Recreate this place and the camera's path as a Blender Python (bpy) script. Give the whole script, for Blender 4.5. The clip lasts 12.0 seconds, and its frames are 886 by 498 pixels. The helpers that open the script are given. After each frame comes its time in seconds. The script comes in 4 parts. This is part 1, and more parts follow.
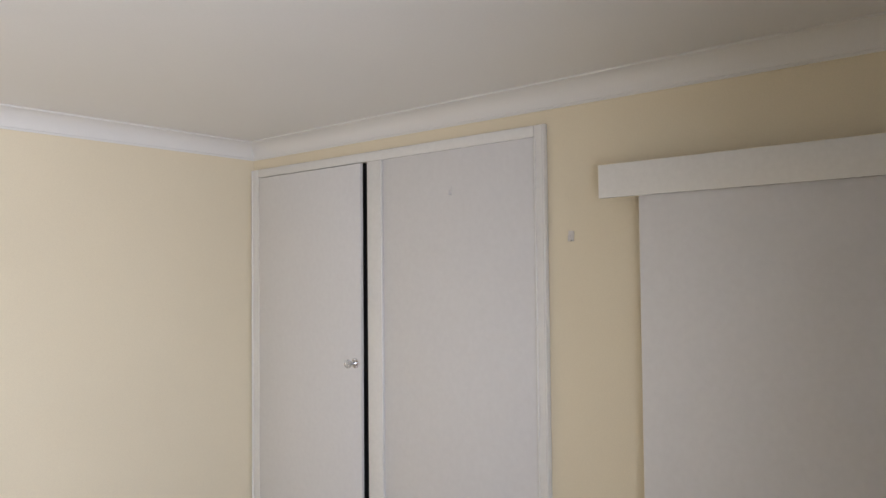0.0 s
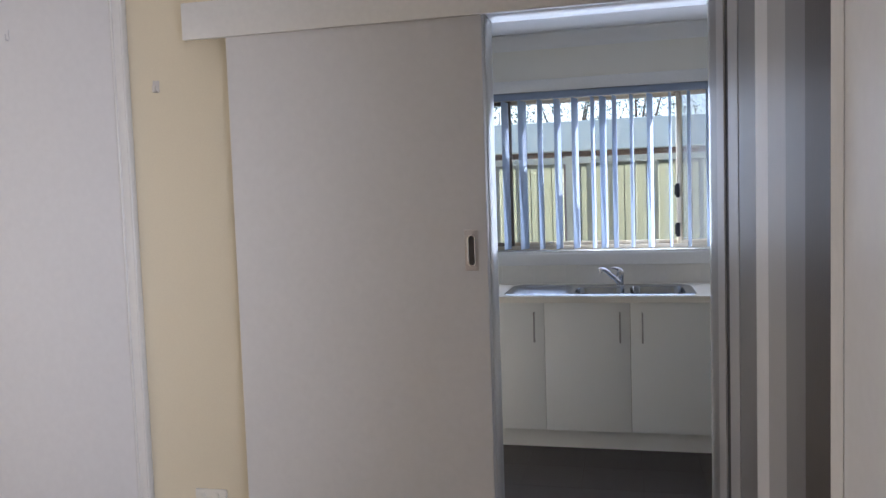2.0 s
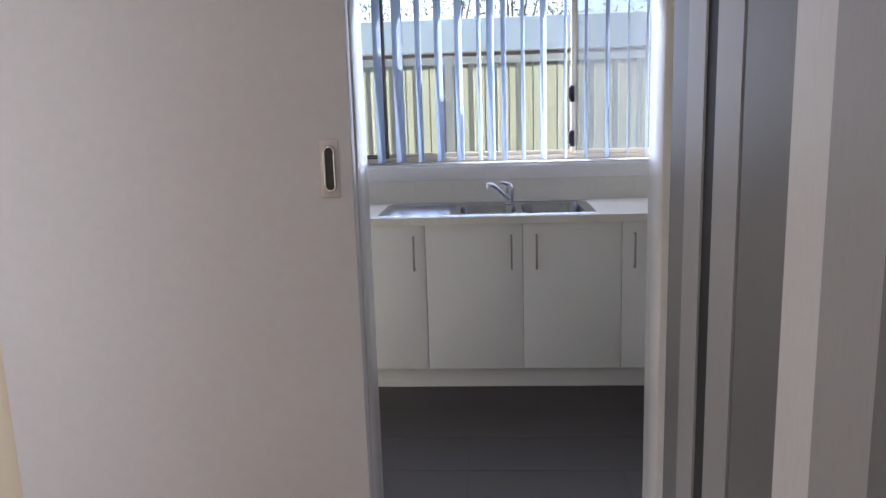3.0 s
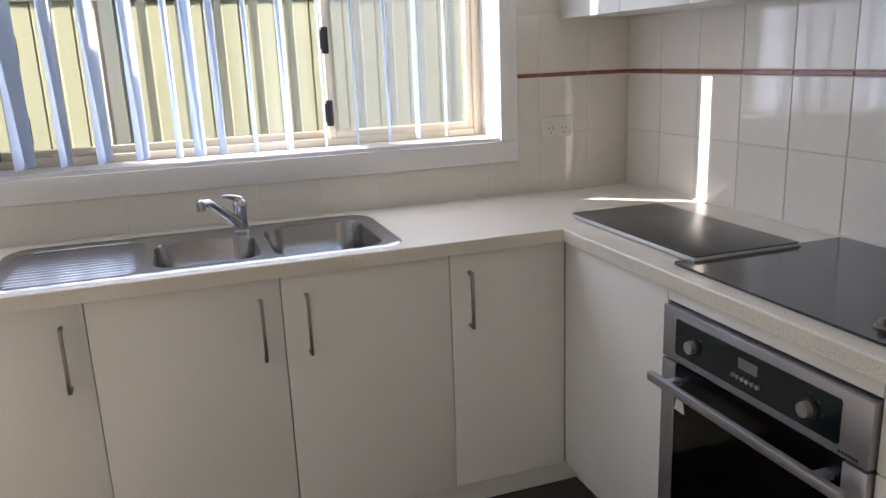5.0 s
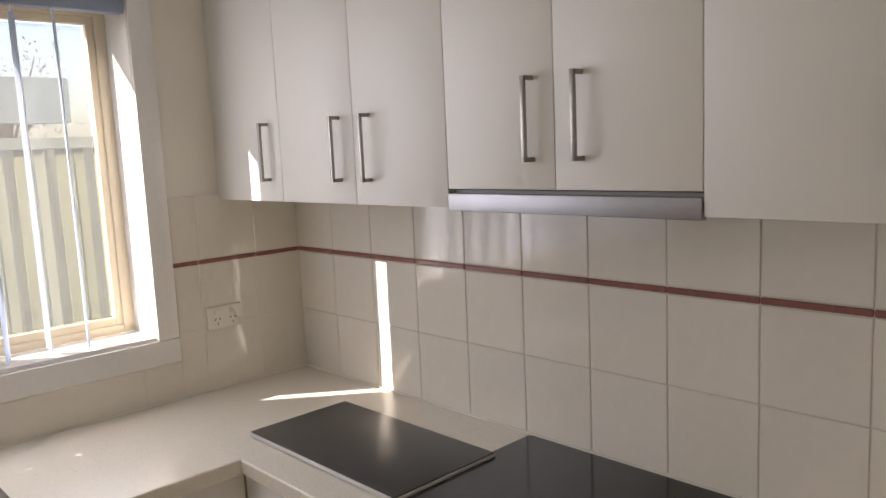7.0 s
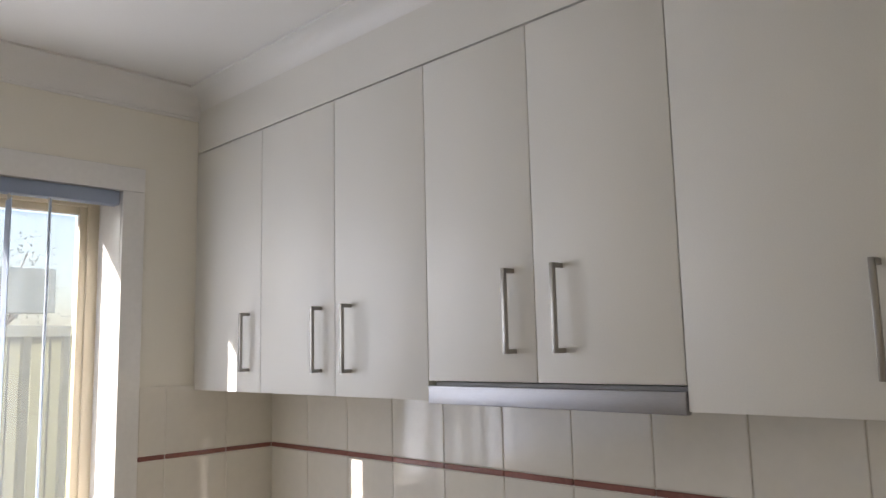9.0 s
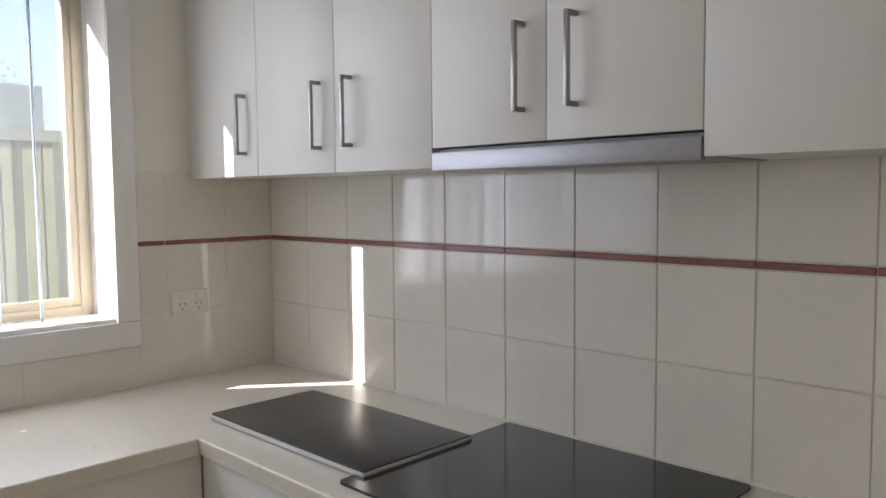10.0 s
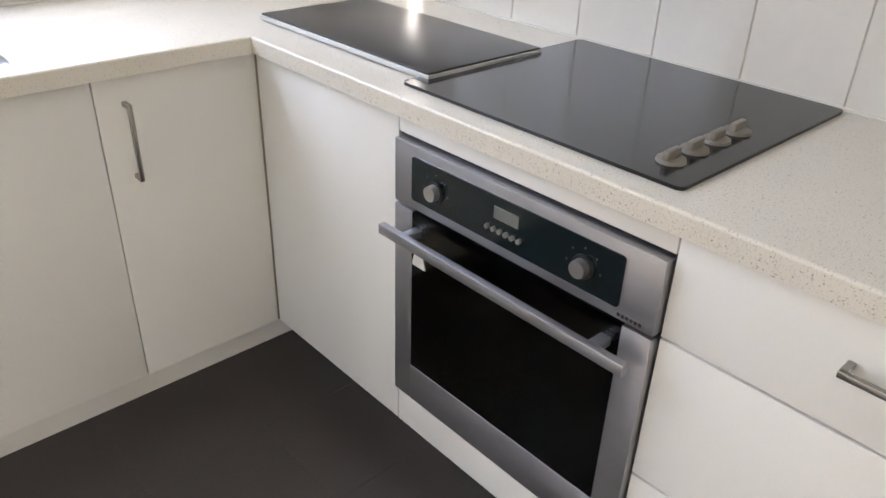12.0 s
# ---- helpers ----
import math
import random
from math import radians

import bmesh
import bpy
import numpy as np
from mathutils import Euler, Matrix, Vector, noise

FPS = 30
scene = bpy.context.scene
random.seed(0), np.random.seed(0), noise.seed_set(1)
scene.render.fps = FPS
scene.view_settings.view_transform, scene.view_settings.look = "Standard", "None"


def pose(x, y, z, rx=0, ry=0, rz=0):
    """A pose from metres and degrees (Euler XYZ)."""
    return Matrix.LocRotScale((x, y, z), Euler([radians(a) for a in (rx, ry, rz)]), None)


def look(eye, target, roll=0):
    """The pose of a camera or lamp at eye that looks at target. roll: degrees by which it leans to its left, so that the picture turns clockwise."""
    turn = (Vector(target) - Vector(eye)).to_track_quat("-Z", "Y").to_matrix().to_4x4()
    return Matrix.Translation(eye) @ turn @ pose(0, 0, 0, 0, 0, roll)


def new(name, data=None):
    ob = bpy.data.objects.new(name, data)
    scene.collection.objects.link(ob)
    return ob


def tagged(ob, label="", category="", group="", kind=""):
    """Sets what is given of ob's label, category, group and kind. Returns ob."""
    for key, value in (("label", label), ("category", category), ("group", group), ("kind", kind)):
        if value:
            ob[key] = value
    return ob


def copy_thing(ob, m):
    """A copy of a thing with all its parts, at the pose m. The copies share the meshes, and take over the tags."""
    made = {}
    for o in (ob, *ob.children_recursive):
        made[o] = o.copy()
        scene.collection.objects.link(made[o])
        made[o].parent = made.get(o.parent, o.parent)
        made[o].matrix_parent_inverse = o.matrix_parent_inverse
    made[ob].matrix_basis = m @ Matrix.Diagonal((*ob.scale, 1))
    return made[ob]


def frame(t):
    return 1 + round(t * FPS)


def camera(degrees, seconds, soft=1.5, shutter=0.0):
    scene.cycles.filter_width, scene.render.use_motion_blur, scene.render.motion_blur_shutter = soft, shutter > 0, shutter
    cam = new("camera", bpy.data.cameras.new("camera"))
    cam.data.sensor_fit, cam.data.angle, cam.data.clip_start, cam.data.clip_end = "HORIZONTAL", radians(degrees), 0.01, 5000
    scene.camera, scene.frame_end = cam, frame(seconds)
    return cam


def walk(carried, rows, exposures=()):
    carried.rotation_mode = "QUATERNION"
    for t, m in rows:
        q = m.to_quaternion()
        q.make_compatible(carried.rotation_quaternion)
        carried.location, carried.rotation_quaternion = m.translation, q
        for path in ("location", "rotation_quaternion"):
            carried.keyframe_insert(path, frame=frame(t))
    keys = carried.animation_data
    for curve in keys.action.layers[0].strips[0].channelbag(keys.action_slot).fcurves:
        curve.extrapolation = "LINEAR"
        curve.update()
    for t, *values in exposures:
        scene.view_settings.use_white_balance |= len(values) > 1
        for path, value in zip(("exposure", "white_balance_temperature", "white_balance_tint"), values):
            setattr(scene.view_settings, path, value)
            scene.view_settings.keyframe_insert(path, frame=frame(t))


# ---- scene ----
cam = camera(60.4, 12.0)

PATH = [
    (0, (-1.518, -5.011, 1.734), (-2.811, -3.487, 1.804), -0.6),
    (0.5, (-1.505, -4.98, 1.659), (-2.739, -3.409, 1.75), -0.7),
    (1, (-1.451, -4.938, 1.55), (-2.5, -3.237, 1.643), -1.1),
    (1.5, (-1.415, -4.901, 1.506), (-2.149, -3.041, 1.522), -1.6),
    (2, (-1.452, -4.867, 1.464), (-1.913, -2.925, 1.333), -1.9),
    (2.5, (-1.502, -4.634, 1.417), (-1.801, -2.677, 1.135), -2.0),
    (2.7, (-1.517, -4.477, 1.434), (-1.755, -2.517, 1.111), -1.9),
    (4.3, (-1.73, -3.009, 1.402), (-1.404, -1.097, 0.914), -1.9),
    (4.5, (-1.741, -2.859, 1.399), (-1.339, -0.963, 0.907), -1.9),
    (5, (-1.636, -2.535, 1.407), (-1.007, -0.702, 0.912), -2.3),
    (5.5, (-1.485, -2.325, 1.407), (-0.638, -0.583, 0.908), -2.7),
    (6, (-1.44, -2.267, 1.453), (-0.373, -0.649, 0.958), -2.8),
    (6.5, (-1.44, -2.252, 1.553), (-0.185, -0.763, 1.095), -2.8),
    (7, (-1.469, -2.275, 1.648), (-0.101, -0.84, 1.383), -2.6),
    (7.5, (-1.495, -2.302, 1.717), (-0.088, -0.881, 1.769), -2.5),
    (7.7, (-1.501, -2.3, 1.72), (-0.092, -0.89, 1.877), -2.2),
    (9.3, (-1.444, -2.259, 1.581), (-0.033, -0.866, 1.842), -1.3),
    (9.5, (-1.438, -2.25, 1.549), (-0.02, -0.852, 1.735), -1.2),
    (10, (-1.436, -2.214, 1.456), (-0.01, -0.82, 1.316), -0.5),
    (10.5, (-1.431, -2.2, 1.37), (-0.052, -0.842, 0.865), 0.2),
    (11, (-1.438, -2.196, 1.299), (-0.132, -0.913, 0.495), 0.7),
    (11.5, (-1.435, -2.179, 1.294), (-0.183, -0.949, 0.335), 1.1),
    (12, (-1.429, -2.114, 1.334), (-0.235, -0.851, 0.344), 2.1),
]
walk(cam, [(t, look(eye, target, roll)) for t, eye, target, roll in PATH],
     [(0, 1.22, 5500, 13), (1.0, 1.18, 5350, 13), (1.5, 1.28, 5300, 15), (2.0, 1.3, 5250, 17), (2.7, 1.45, 5250, 20), (4.5, 1.78, 5700, 19), (5.2, 1.70, 6100, 21), (6.0, 1.70, 6650, 22), (7.5, 1.64, 6750, 20),
      (9.5, 1.62, 6250, 17), (10.0, 1.64, 6150, 17), (10.5, 1.95, 6050, 18), (11.2, 2.5, 5950, 18), (12, 2.75, 5850, 17)])

# ---- light ----
SUN_TRAVEL = Vector((0.285, -0.231, -0.212)).normalized()
world = bpy.data.worlds.new("world")
scene.world = world
world.use_nodes = True
wn = world.node_tree
sky = wn.nodes.new("ShaderNodeTexSky")
sky.sky_type = "NISHITA"
sky.sun_disc = False
sky.dust_density = 2.5
sky.sun_elevation = math.asin(-SUN_TRAVEL.z)
sky.sun_rotation = math.atan2(-SUN_TRAVEL.x, -SUN_TRAVEL.y)
wn.links.new(sky.outputs[0], wn.nodes["Background"].inputs[0])
wn.nodes["Background"].inputs[1].default_value = 0.15
sun = new("sun", bpy.data.lights.new("sun", "SUN"))
sun.data.energy = 5.0
sun.data.angle = radians(0.5)
sun.data.color = (1.0, 0.93, 0.82)
sun.matrix_world = look((-6, 5, 8), Vector((-6, 5, 8)) + SUN_TRAVEL)


def window_light(name, x, y, z, w, h, aim, watts, colour):
    lamp = new(name, bpy.data.lights.new(name, "AREA"))
    lamp.data.shape = "RECTANGLE"
    lamp.data.size, lamp.data.size_y, lamp.data.energy, lamp.data.color = w, h, watts, colour
    lamp.matrix_world = look((x, y, z), aim)
    return lamp


KLEFT_X = -2.98
# daylight entering by the living room window behind the walker and by the kitchen window
window_light("living_room_daylight", -1.17, -5.2, 1.3, 1.5, 1.5, (-4, -5.0, 1.4), 18.5, (1.0, 0.93, 0.85)).data.spread = radians(122)
window_light("kitchen_daylight", -1.6, -0.035, 1.61, 2.0, 0.95, (-1.6, -2, 1.45), 4.2, (0.93, 0.96, 0.98))


# ---- materials ----
def material(name, colour, rough=0.5, metal=0.0, vary=0.06, grain=30.0, fine=250.0, bump=0.02, coat=0.0, rnd=0.0, stretch=(1, 1, 1), spec=0.5, speck=None):
    m = bpy.data.materials.new(name)
    m.use_nodes = True
    n, l = m.node_tree.nodes, m.node_tree.links
    p = n["Principled BSDF"]
    p.inputs["Metallic"].default_value = metal
    p.inputs["Specular IOR Level"].default_value = spec
    p.inputs["Coat Weight"].default_value = coat
    p.inputs["Coat Roughness"].default_value = 0.08
    tc, mp = n.new("ShaderNodeTexCoord"), n.new("ShaderNodeMapping")
    mp.inputs["Scale"].default_value = stretch
    l.new(tc.outputs["Object"], mp.inputs["Vector"])
    big, small = n.new("ShaderNodeTexNoise"), n.new("ShaderNodeTexNoise")
    big.inputs["Scale"].default_value, small.inputs["Scale"].default_value = grain / 10, fine
    big.inputs["Detail"].default_value = 4
    for t in (big, small):
        l.new(mp.outputs[0], t.inputs["Vector"])
    add = n.new("ShaderNodeMath")
    add.operation = "ADD"
    l.new(big.outputs["Fac"], add.inputs[0])
    l.new(small.outputs["Fac"], add.inputs[1])
    last = add.outputs[0]
    if rnd:
        info, scaled, plus = n.new("ShaderNodeObjectInfo"), n.new("ShaderNodeMath"), n.new("ShaderNodeMath")
        scaled.operation, plus.operation = "MULTIPLY_ADD", "ADD"
        scaled.inputs[1].default_value, scaled.inputs[2].default_value = rnd, -rnd / 2
        l.new(info.outputs["Random"], scaled.inputs[0])
        l.new(last, plus.inputs[0])
        l.new(scaled.outputs[0], plus.inputs[1])
        last = plus.outputs[0]
    ramp = n.new("ShaderNodeMapRange")
    ramp.inputs["From Min"].default_value, ramp.inputs["From Max"].default_value = 0.6, 1.4
    ramp.inputs["To Min"].default_value, ramp.inputs["To Max"].default_value = 1 - vary, 1 + vary
    ramp.clamp = False
    l.new(last, ramp.inputs["Value"])
    tint = n.new("ShaderNodeVectorMath")
    tint.operation = "SCALE"
    tint.inputs[0].default_value = colour
    l.new(ramp.outputs[0], tint.inputs["Scale"])
    out = tint.outputs[0]
    if speck:
        # small chips of a second colour
        for scale, chip, limit in speck:
            v, lt, mix = n.new("ShaderNodeTexNoise"), n.new("ShaderNodeMath"), n.new("ShaderNodeMix")
            v.inputs["Scale"].default_value = scale
            v.inputs["Detail"].default_value = 1
            lt.operation = "GREATER_THAN"
            lt.inputs[1].default_value = limit
            mix.data_type = "RGBA"
            l.new(tc.outputs["Object"], v.inputs["Vector"])
            l.new(v.outputs["Fac"], lt.inputs[0])
            l.new(lt.outputs[0], mix.inputs[0])
            l.new(out, mix.inputs[6])
            mix.inputs[7].default_value = (*chip, 1)
            out = mix.outputs[2]
    l.new(out, p.inputs["Base Color"])
    rr = n.new("ShaderNodeMapRange")
    rr.inputs["To Min"].default_value, rr.inputs["To Max"].default_value = rough * 0.85, min(1, rough * 1.15)
    l.new(big.outputs["Fac"], rr.inputs["Value"])
    l.new(rr.outputs[0], p.inputs["Roughness"])
    if bump:
        b = n.new("ShaderNodeBump")
        b.inputs["Strength"].default_value, b.inputs["Distance"].default_value = bump * 10, 0.001
        l.new(add.outputs[0], b.inputs["Height"])
        l.new(b.outputs[0], p.inputs["Normal"])
    return m


def glass_material(name, tint, gloss=1.0):
    m = bpy.data.materials.new(name)
    m.use_nodes = True
    n, l = m.node_tree.nodes, m.node_tree.links
    n.remove(n["Principled BSDF"])
    clear, shine, mix, fres = (n.new("ShaderNode" + k) for k in ("BsdfTransparent", "BsdfGlossy", "MixShader", "Fresnel"))
    clear.inputs[0].default_value = (*tint, 1)
    shine.inputs["Roughness"].default_value = 0.02
    l.new(fres.outputs[0], mix.inputs[0])
    l.new(clear.outputs[0], mix.inputs[1])
    l.new(shine.outputs[0], mix.inputs[2])
    l.new(mix.outputs[0], n["Material Output"].inputs[0])
    return m


def fabric_material(name, colour):
    m = bpy.data.materials.new(name)
    m.use_nodes = True
    n, l = m.node_tree.nodes, m.node_tree.links
    n.remove(n["Principled BSDF"])
    d, t, mix, tex, sc = (n.new("ShaderNode" + k) for k in ("BsdfDiffuse", "BsdfTranslucent", "MixShader", "TexNoise", "VectorMath"))
    tex.inputs["Scale"].default_value = 180
    rg = n.new("ShaderNodeMapRange")
    rg.inputs["To Min"].default_value, rg.inputs["To Max"].default_value = 0.92, 1.06
    sc.operation = "SCALE"
    sc.inputs[0].default_value = colour
    l.new(tex.outputs["Fac"], rg.inputs["Value"])
    l.new(rg.outputs[0], sc.inputs["Scale"])
    for s in (d, t):
        l.new(sc.outputs[0], s.inputs["Color"])
        l.new(s.outputs[0], mix.inputs[1 if s is d else 2])
    mix.inputs[0].default_value = 0.38
    l.new(mix.outputs[0], n["Material Output"].inputs[0])
    return m


CREAM = material("cream_wall_paint", (0.82, 0.735, 0.555), 0.55, vary=0.04, grain=12, bump=0.012)
PALE = material("pale_kitchen_wall_paint", (0.82, 0.79, 0.71), 0.5, vary=0.03, grain=12, bump=0.01)
CEIL = material("ceiling_paint", (0.82, 0.81, 0.79), 0.45, vary=0.03, grain=8, bump=0.01)
TRIM = material("white_gloss_trim_paint", (0.82, 0.81, 0.79), 0.22, vary=0.04, grain=14, fine=60, bump=0.03, coat=0.2)
DOORP = material("white_satin_door_paint", (0.77, 0.76, 0.765), 0.45, vary=0.03, grain=10, fine=45, bump=0.02)
CAB = material("cabinet_laminate", (0.79, 0.775, 0.73), 0.42, vary=0.03, grain=16, fine=400, bump=0.008)
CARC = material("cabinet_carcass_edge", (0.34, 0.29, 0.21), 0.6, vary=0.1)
BENCH = material("speckled_bench_laminate", (0.77, 0.725, 0.63), 0.24, vary=0.05, grain=40, fine=300, bump=0.004,
                 speck=[(380, (0.66, 0.61, 0.52), 0.64), (300, (0.50, 0.455, 0.39), 0.67), (200, (0.36, 0.33, 0.29), 0.72)])
TILE = material("glazed_cream_tile", (0.77, 0.735, 0.665), 0.07, vary=0.03, grain=22, fine=40, bump=0.01, rnd=0.5, coat=0.3)
GROUT = material("cream_grout", (0.67, 0.635, 0.56), 0.85, vary=0.12, grain=60, bump=0.05)
RED = material("terracotta_strip_glaze", (0.26, 0.105, 0.085), 0.2, vary=0.2, grain=60, fine=90, bump=0.02)
FLOORT = material("dark_floor_tile", (0.060, 0.050, 0.045), 0.42, vary=0.14, grain=40, fine=140, bump=0.03, rnd=0.1)
FGROUT = material("dark_floor_grout", (0.062, 0.053, 0.048), 0.9, vary=0.2)
CARPET = material("beige_carpet", (0.52, 0.43, 0.32), 0.95, vary=0.2, grain=60, fine=500, bump=0.2)
STEEL = material("brushed_stainless_steel", (0.40, 0.40, 0.42), 0.46, 1.0, vary=0.08, grain=40, fine=90, bump=0.01, stretch=(1, 1, 12))
SINKS = material("polished_sink_steel", (0.36, 0.37, 0.385), 0.19, 1.0, vary=0.08, grain=50, fine=160, bump=0.01)
CHROME = material("chrome", (0.56, 0.56, 0.58), 0.07, 1.0, vary=0.02, bump=0)
NICKEL = material("satin_nickel_handle", (0.36, 0.34, 0.31), 0.34, 1.0, vary=0.06, grain=50, bump=0.01)
ALU = material("almond_aluminium_frame", (0.72, 0.63, 0.47), 0.4, 0.0, vary=0.05, grain=20, bump=0.01)
ALUDARK = material("bronze_sash_aluminium", (0.16, 0.13, 0.10), 0.4, 0.3, vary=0.1)
BLACKGLASS = material("black_ceramic_glass", (0.014, 0.0145, 0.0155), 0.14, vary=0.3, grain=60, fine=500, bump=0.0)
BLACKPANEL = material("black_oven_panel_glass", (0.006, 0.011, 0.013), 0.1, vary=0.2, bump=0.0)
BOARD = material("dark_worktop_saver_glass", (0.060, 0.058, 0.057), 0.3, vary=0.25, grain=30, fine=300, bump=0.015)
KNOB = material("putty_grey_plastic", (0.25, 0.225, 0.19), 0.4, vary=0.08, grain=80, bump=0.02)
BLACK = material("black_plastic", (0.012, 0.012, 0.012), 0.5, vary=0.2)
# near black that carries the shade of gaps and recesses
CAVITY = material("recess_shade_black", (0.006, 0.006, 0.007), 0.5, vary=0.2)
PLASTIC = material("white_socket_plastic", (0.80, 0.77, 0.70), 0.3, vary=0.02, bump=0.0)
LCD = material("grey_lcd", (0.16, 0.165, 0.155), 0.25, vary=0.06)
KNOBFACE = material("satin_knob_face", (0.50, 0.49, 0.49), 0.34, 0.9, vary=0.04)
INK = material("dark_print", (0.02, 0.02, 0.02), 0.6, vary=0.1)
PAPER = material("pale_sticker_paper", (0.62, 0.60, 0.56), 0.7, vary=0.06)
CLEAR = material("translucent_hook_plastic", (0.72, 0.68, 0.64), 0.15, vary=0.05, bump=0)
# one folding door in five tones: light and shade of its folds as colour
FOLD = material("folding_door_half_shade", (0.40, 0.395, 0.40), 0.40, vary=0.05, grain=10, fine=300, bump=0.01, stretch=(1, 1, 0.1))
FOLDLIGHT = material("folding_door_lit", (0.74, 0.73, 0.73), 0.40, vary=0.05, grain=10, fine=300, bump=0.01, stretch=(1, 1, 0.1))
FOLDGREY = material("folding_door_deep_shade", (0.20, 0.195, 0.195), 0.40, vary=0.06, grain=10, fine=300, bump=0.01, stretch=(1, 1, 0.1))
FOLDBROWN = material("folding_door_end_shade", (0.075, 0.064, 0.058), 0.45, vary=0.12, grain=10, stretch=(1, 1, 0.1))
FOLDDARK = material("folding_door_gap_shade", (0.02, 0.019, 0.02), 0.6, vary=0.15)
FENCE = material("cream_steel_fence", (0.60, 0.595, 0.475), 0.45, vary=0.06, grain=8, fine=60, bump=0.01)
RENDER = material("pale_fascia_paint", (0.76, 0.75, 0.64), 0.6, vary=0.08, grain=10)
BRICKM = material("red_brick", (0.34, 0.16, 0.11), 0.8, vary=0.25, grain=50, bump=0.05)
ROOF = material("grey_roof_tile", (0.26, 0.24, 0.22), 0.7, vary=0.2, grain=60, bump=0.05)
GROUND = material("concrete_and_soil", (0.34, 0.31, 0.26), 0.9, vary=0.2, grain=10, bump=0.1)
BARK = material("tree_bark", (0.13, 0.09, 0.06), 0.9, vary=0.3, grain=60, bump=0.2)
LEAF = material("leaf_green", (0.085, 0.12, 0.075), 0.6, vary=0.4, grain=20)
GLASS = glass_material("clear_window_glass", (0.96, 0.98, 0.97))
OVENGLASS = glass_material("smoked_oven_glass", (0.86, 0.90, 0.92))
CRYSTAL = material("clear_knob_glass", (0.86, 0.86, 0.86), 0.05, vary=0.02, bump=0)
CRYSTAL.node_tree.nodes["Principled BSDF"].inputs["Transmission Weight"].default_value = 0.85
SCREEN = glass_material("grey_flyscreen_mesh", (0.70, 0.71, 0.72))
sn = SCREEN.node_tree
veil, veil_mix = sn.nodes.new("ShaderNodeBsdfTranslucent"), sn.nodes.new("ShaderNodeMixShader")
veil.inputs["Color"].default_value = (0.7, 0.72, 0.74, 1)
veil_mix.inputs[0].default_value = 0.07
sn.links.new(sn.nodes["Transparent BSDF"].outputs[0], veil_mix.inputs[1])
sn.links.new(veil.outputs[0], veil_mix.inputs[2])
sn.links.new(veil_mix.outputs[0], sn.nodes["Material Output"].inputs[0])
BLIND = fabric_material("white_blind_fabric", (0.66, 0.72, 0.81))

# ---- building blocks ----
PLACE = {}


def box(bm, x0, x1, y0, y1, z0, z1, bevel=0.0, seg=2):
    vs = bmesh.ops.create_cube(bm, size=1.0)["verts"]
    bmesh.ops.scale(bm, vec=(abs(x1 - x0), abs(y1 - y0), abs(z1 - z0)), verts=vs)
    bmesh.ops.translate(bm, vec=((x0 + x1) / 2, (y0 + y1) / 2, (z0 + z1) / 2), verts=vs)
    if bevel:
        es = list({e for v in vs for e in v.link_edges})
        bmesh.ops.bevel(bm, geom=es, offset=bevel, segments=seg, profile=0.5, affect="EDGES")
    return bm


def boxes(*rows, bevel=0.0):
    bm = bmesh.new()
    for r in rows:
        box(bm, *r, bevel=bevel)
    return bm


def rod(bm, a, b, r, seg=14, r2=None):
    a, b = Vector(a), Vector(b)
    m = Matrix.Translation((a + b) / 2) @ (b - a).to_track_quat("Z", "Y").to_matrix().to_4x4()
    bmesh.ops.create_cone(bm, cap_ends=True, segments=seg, radius1=r, radius2=r if r2 is None else r2, depth=(b - a).length, matrix=m)
    return bm


def prism(bm, outline, axis, a, b):
    """A closed outline of (u, v) swept along axis from a to b."""
    def at(u, v, w):
        return {"x": (w, u, v), "y": (u, w, v), "z": (u, v, w)}[axis]
    r0 = [bm.verts.new(at(u, v, a)) for u, v in outline]
    r1 = [bm.verts.new(at(u, v, b)) for u, v in outline]
    n = len(outline)
    for i in range(n):
        bm.faces.new((r0[i], r0[(i + 1) % n], r1[(i + 1) % n], r1[i]))
    bm.faces.new(r0[::-1])
    bm.faces.new(r1)
    bmesh.ops.recalc_face_normals(bm, faces=bm.faces)
    return bm


def mesh_of(name, bm, mat, smooth=False):
    me = bpy.data.meshes.new(name)
    if smooth:
        for f in bm.faces:
            f.smooth = True
        for e in bm.edges:
            e.smooth = len(e.link_faces) == 2 and e.calc_face_angle(0) < 0.7
    bm.to_mesh(me)
    bm.free()
    me.materials.append(mat)
    return me


def thing(name, loc, label, category, group="", kind=""):
    ob = new(name)
    ob.empty_display_size = 0.1
    ob.location = loc
    PLACE[ob.name] = Vector(loc)
    return tagged(ob, label, category, group, kind)


def part(name, bm, mat, parent, label="", smooth=False):
    ob = new(name, mesh_of(name, bm, mat, smooth))
    ob.parent = parent
    ob.matrix_parent_inverse = Matrix.Translation(-PLACE.get(parent.name, Vector((0, 0, 0))))
    return tagged(ob, label)


def solid(name, bm, mat, label, category, kind="", group="", smooth=False):
    ob = new(name, mesh_of(name, bm, mat, smooth))
    return tagged(ob, label, category, group, kind)


def piece(name, me, loc, parent):
    ob = new(name, me)
    ob.parent = parent
    ob.location = loc
    ob.matrix_parent_inverse = Matrix.Translation(-PLACE.get(parent.name, Vector((0, 0, 0))))
    return ob


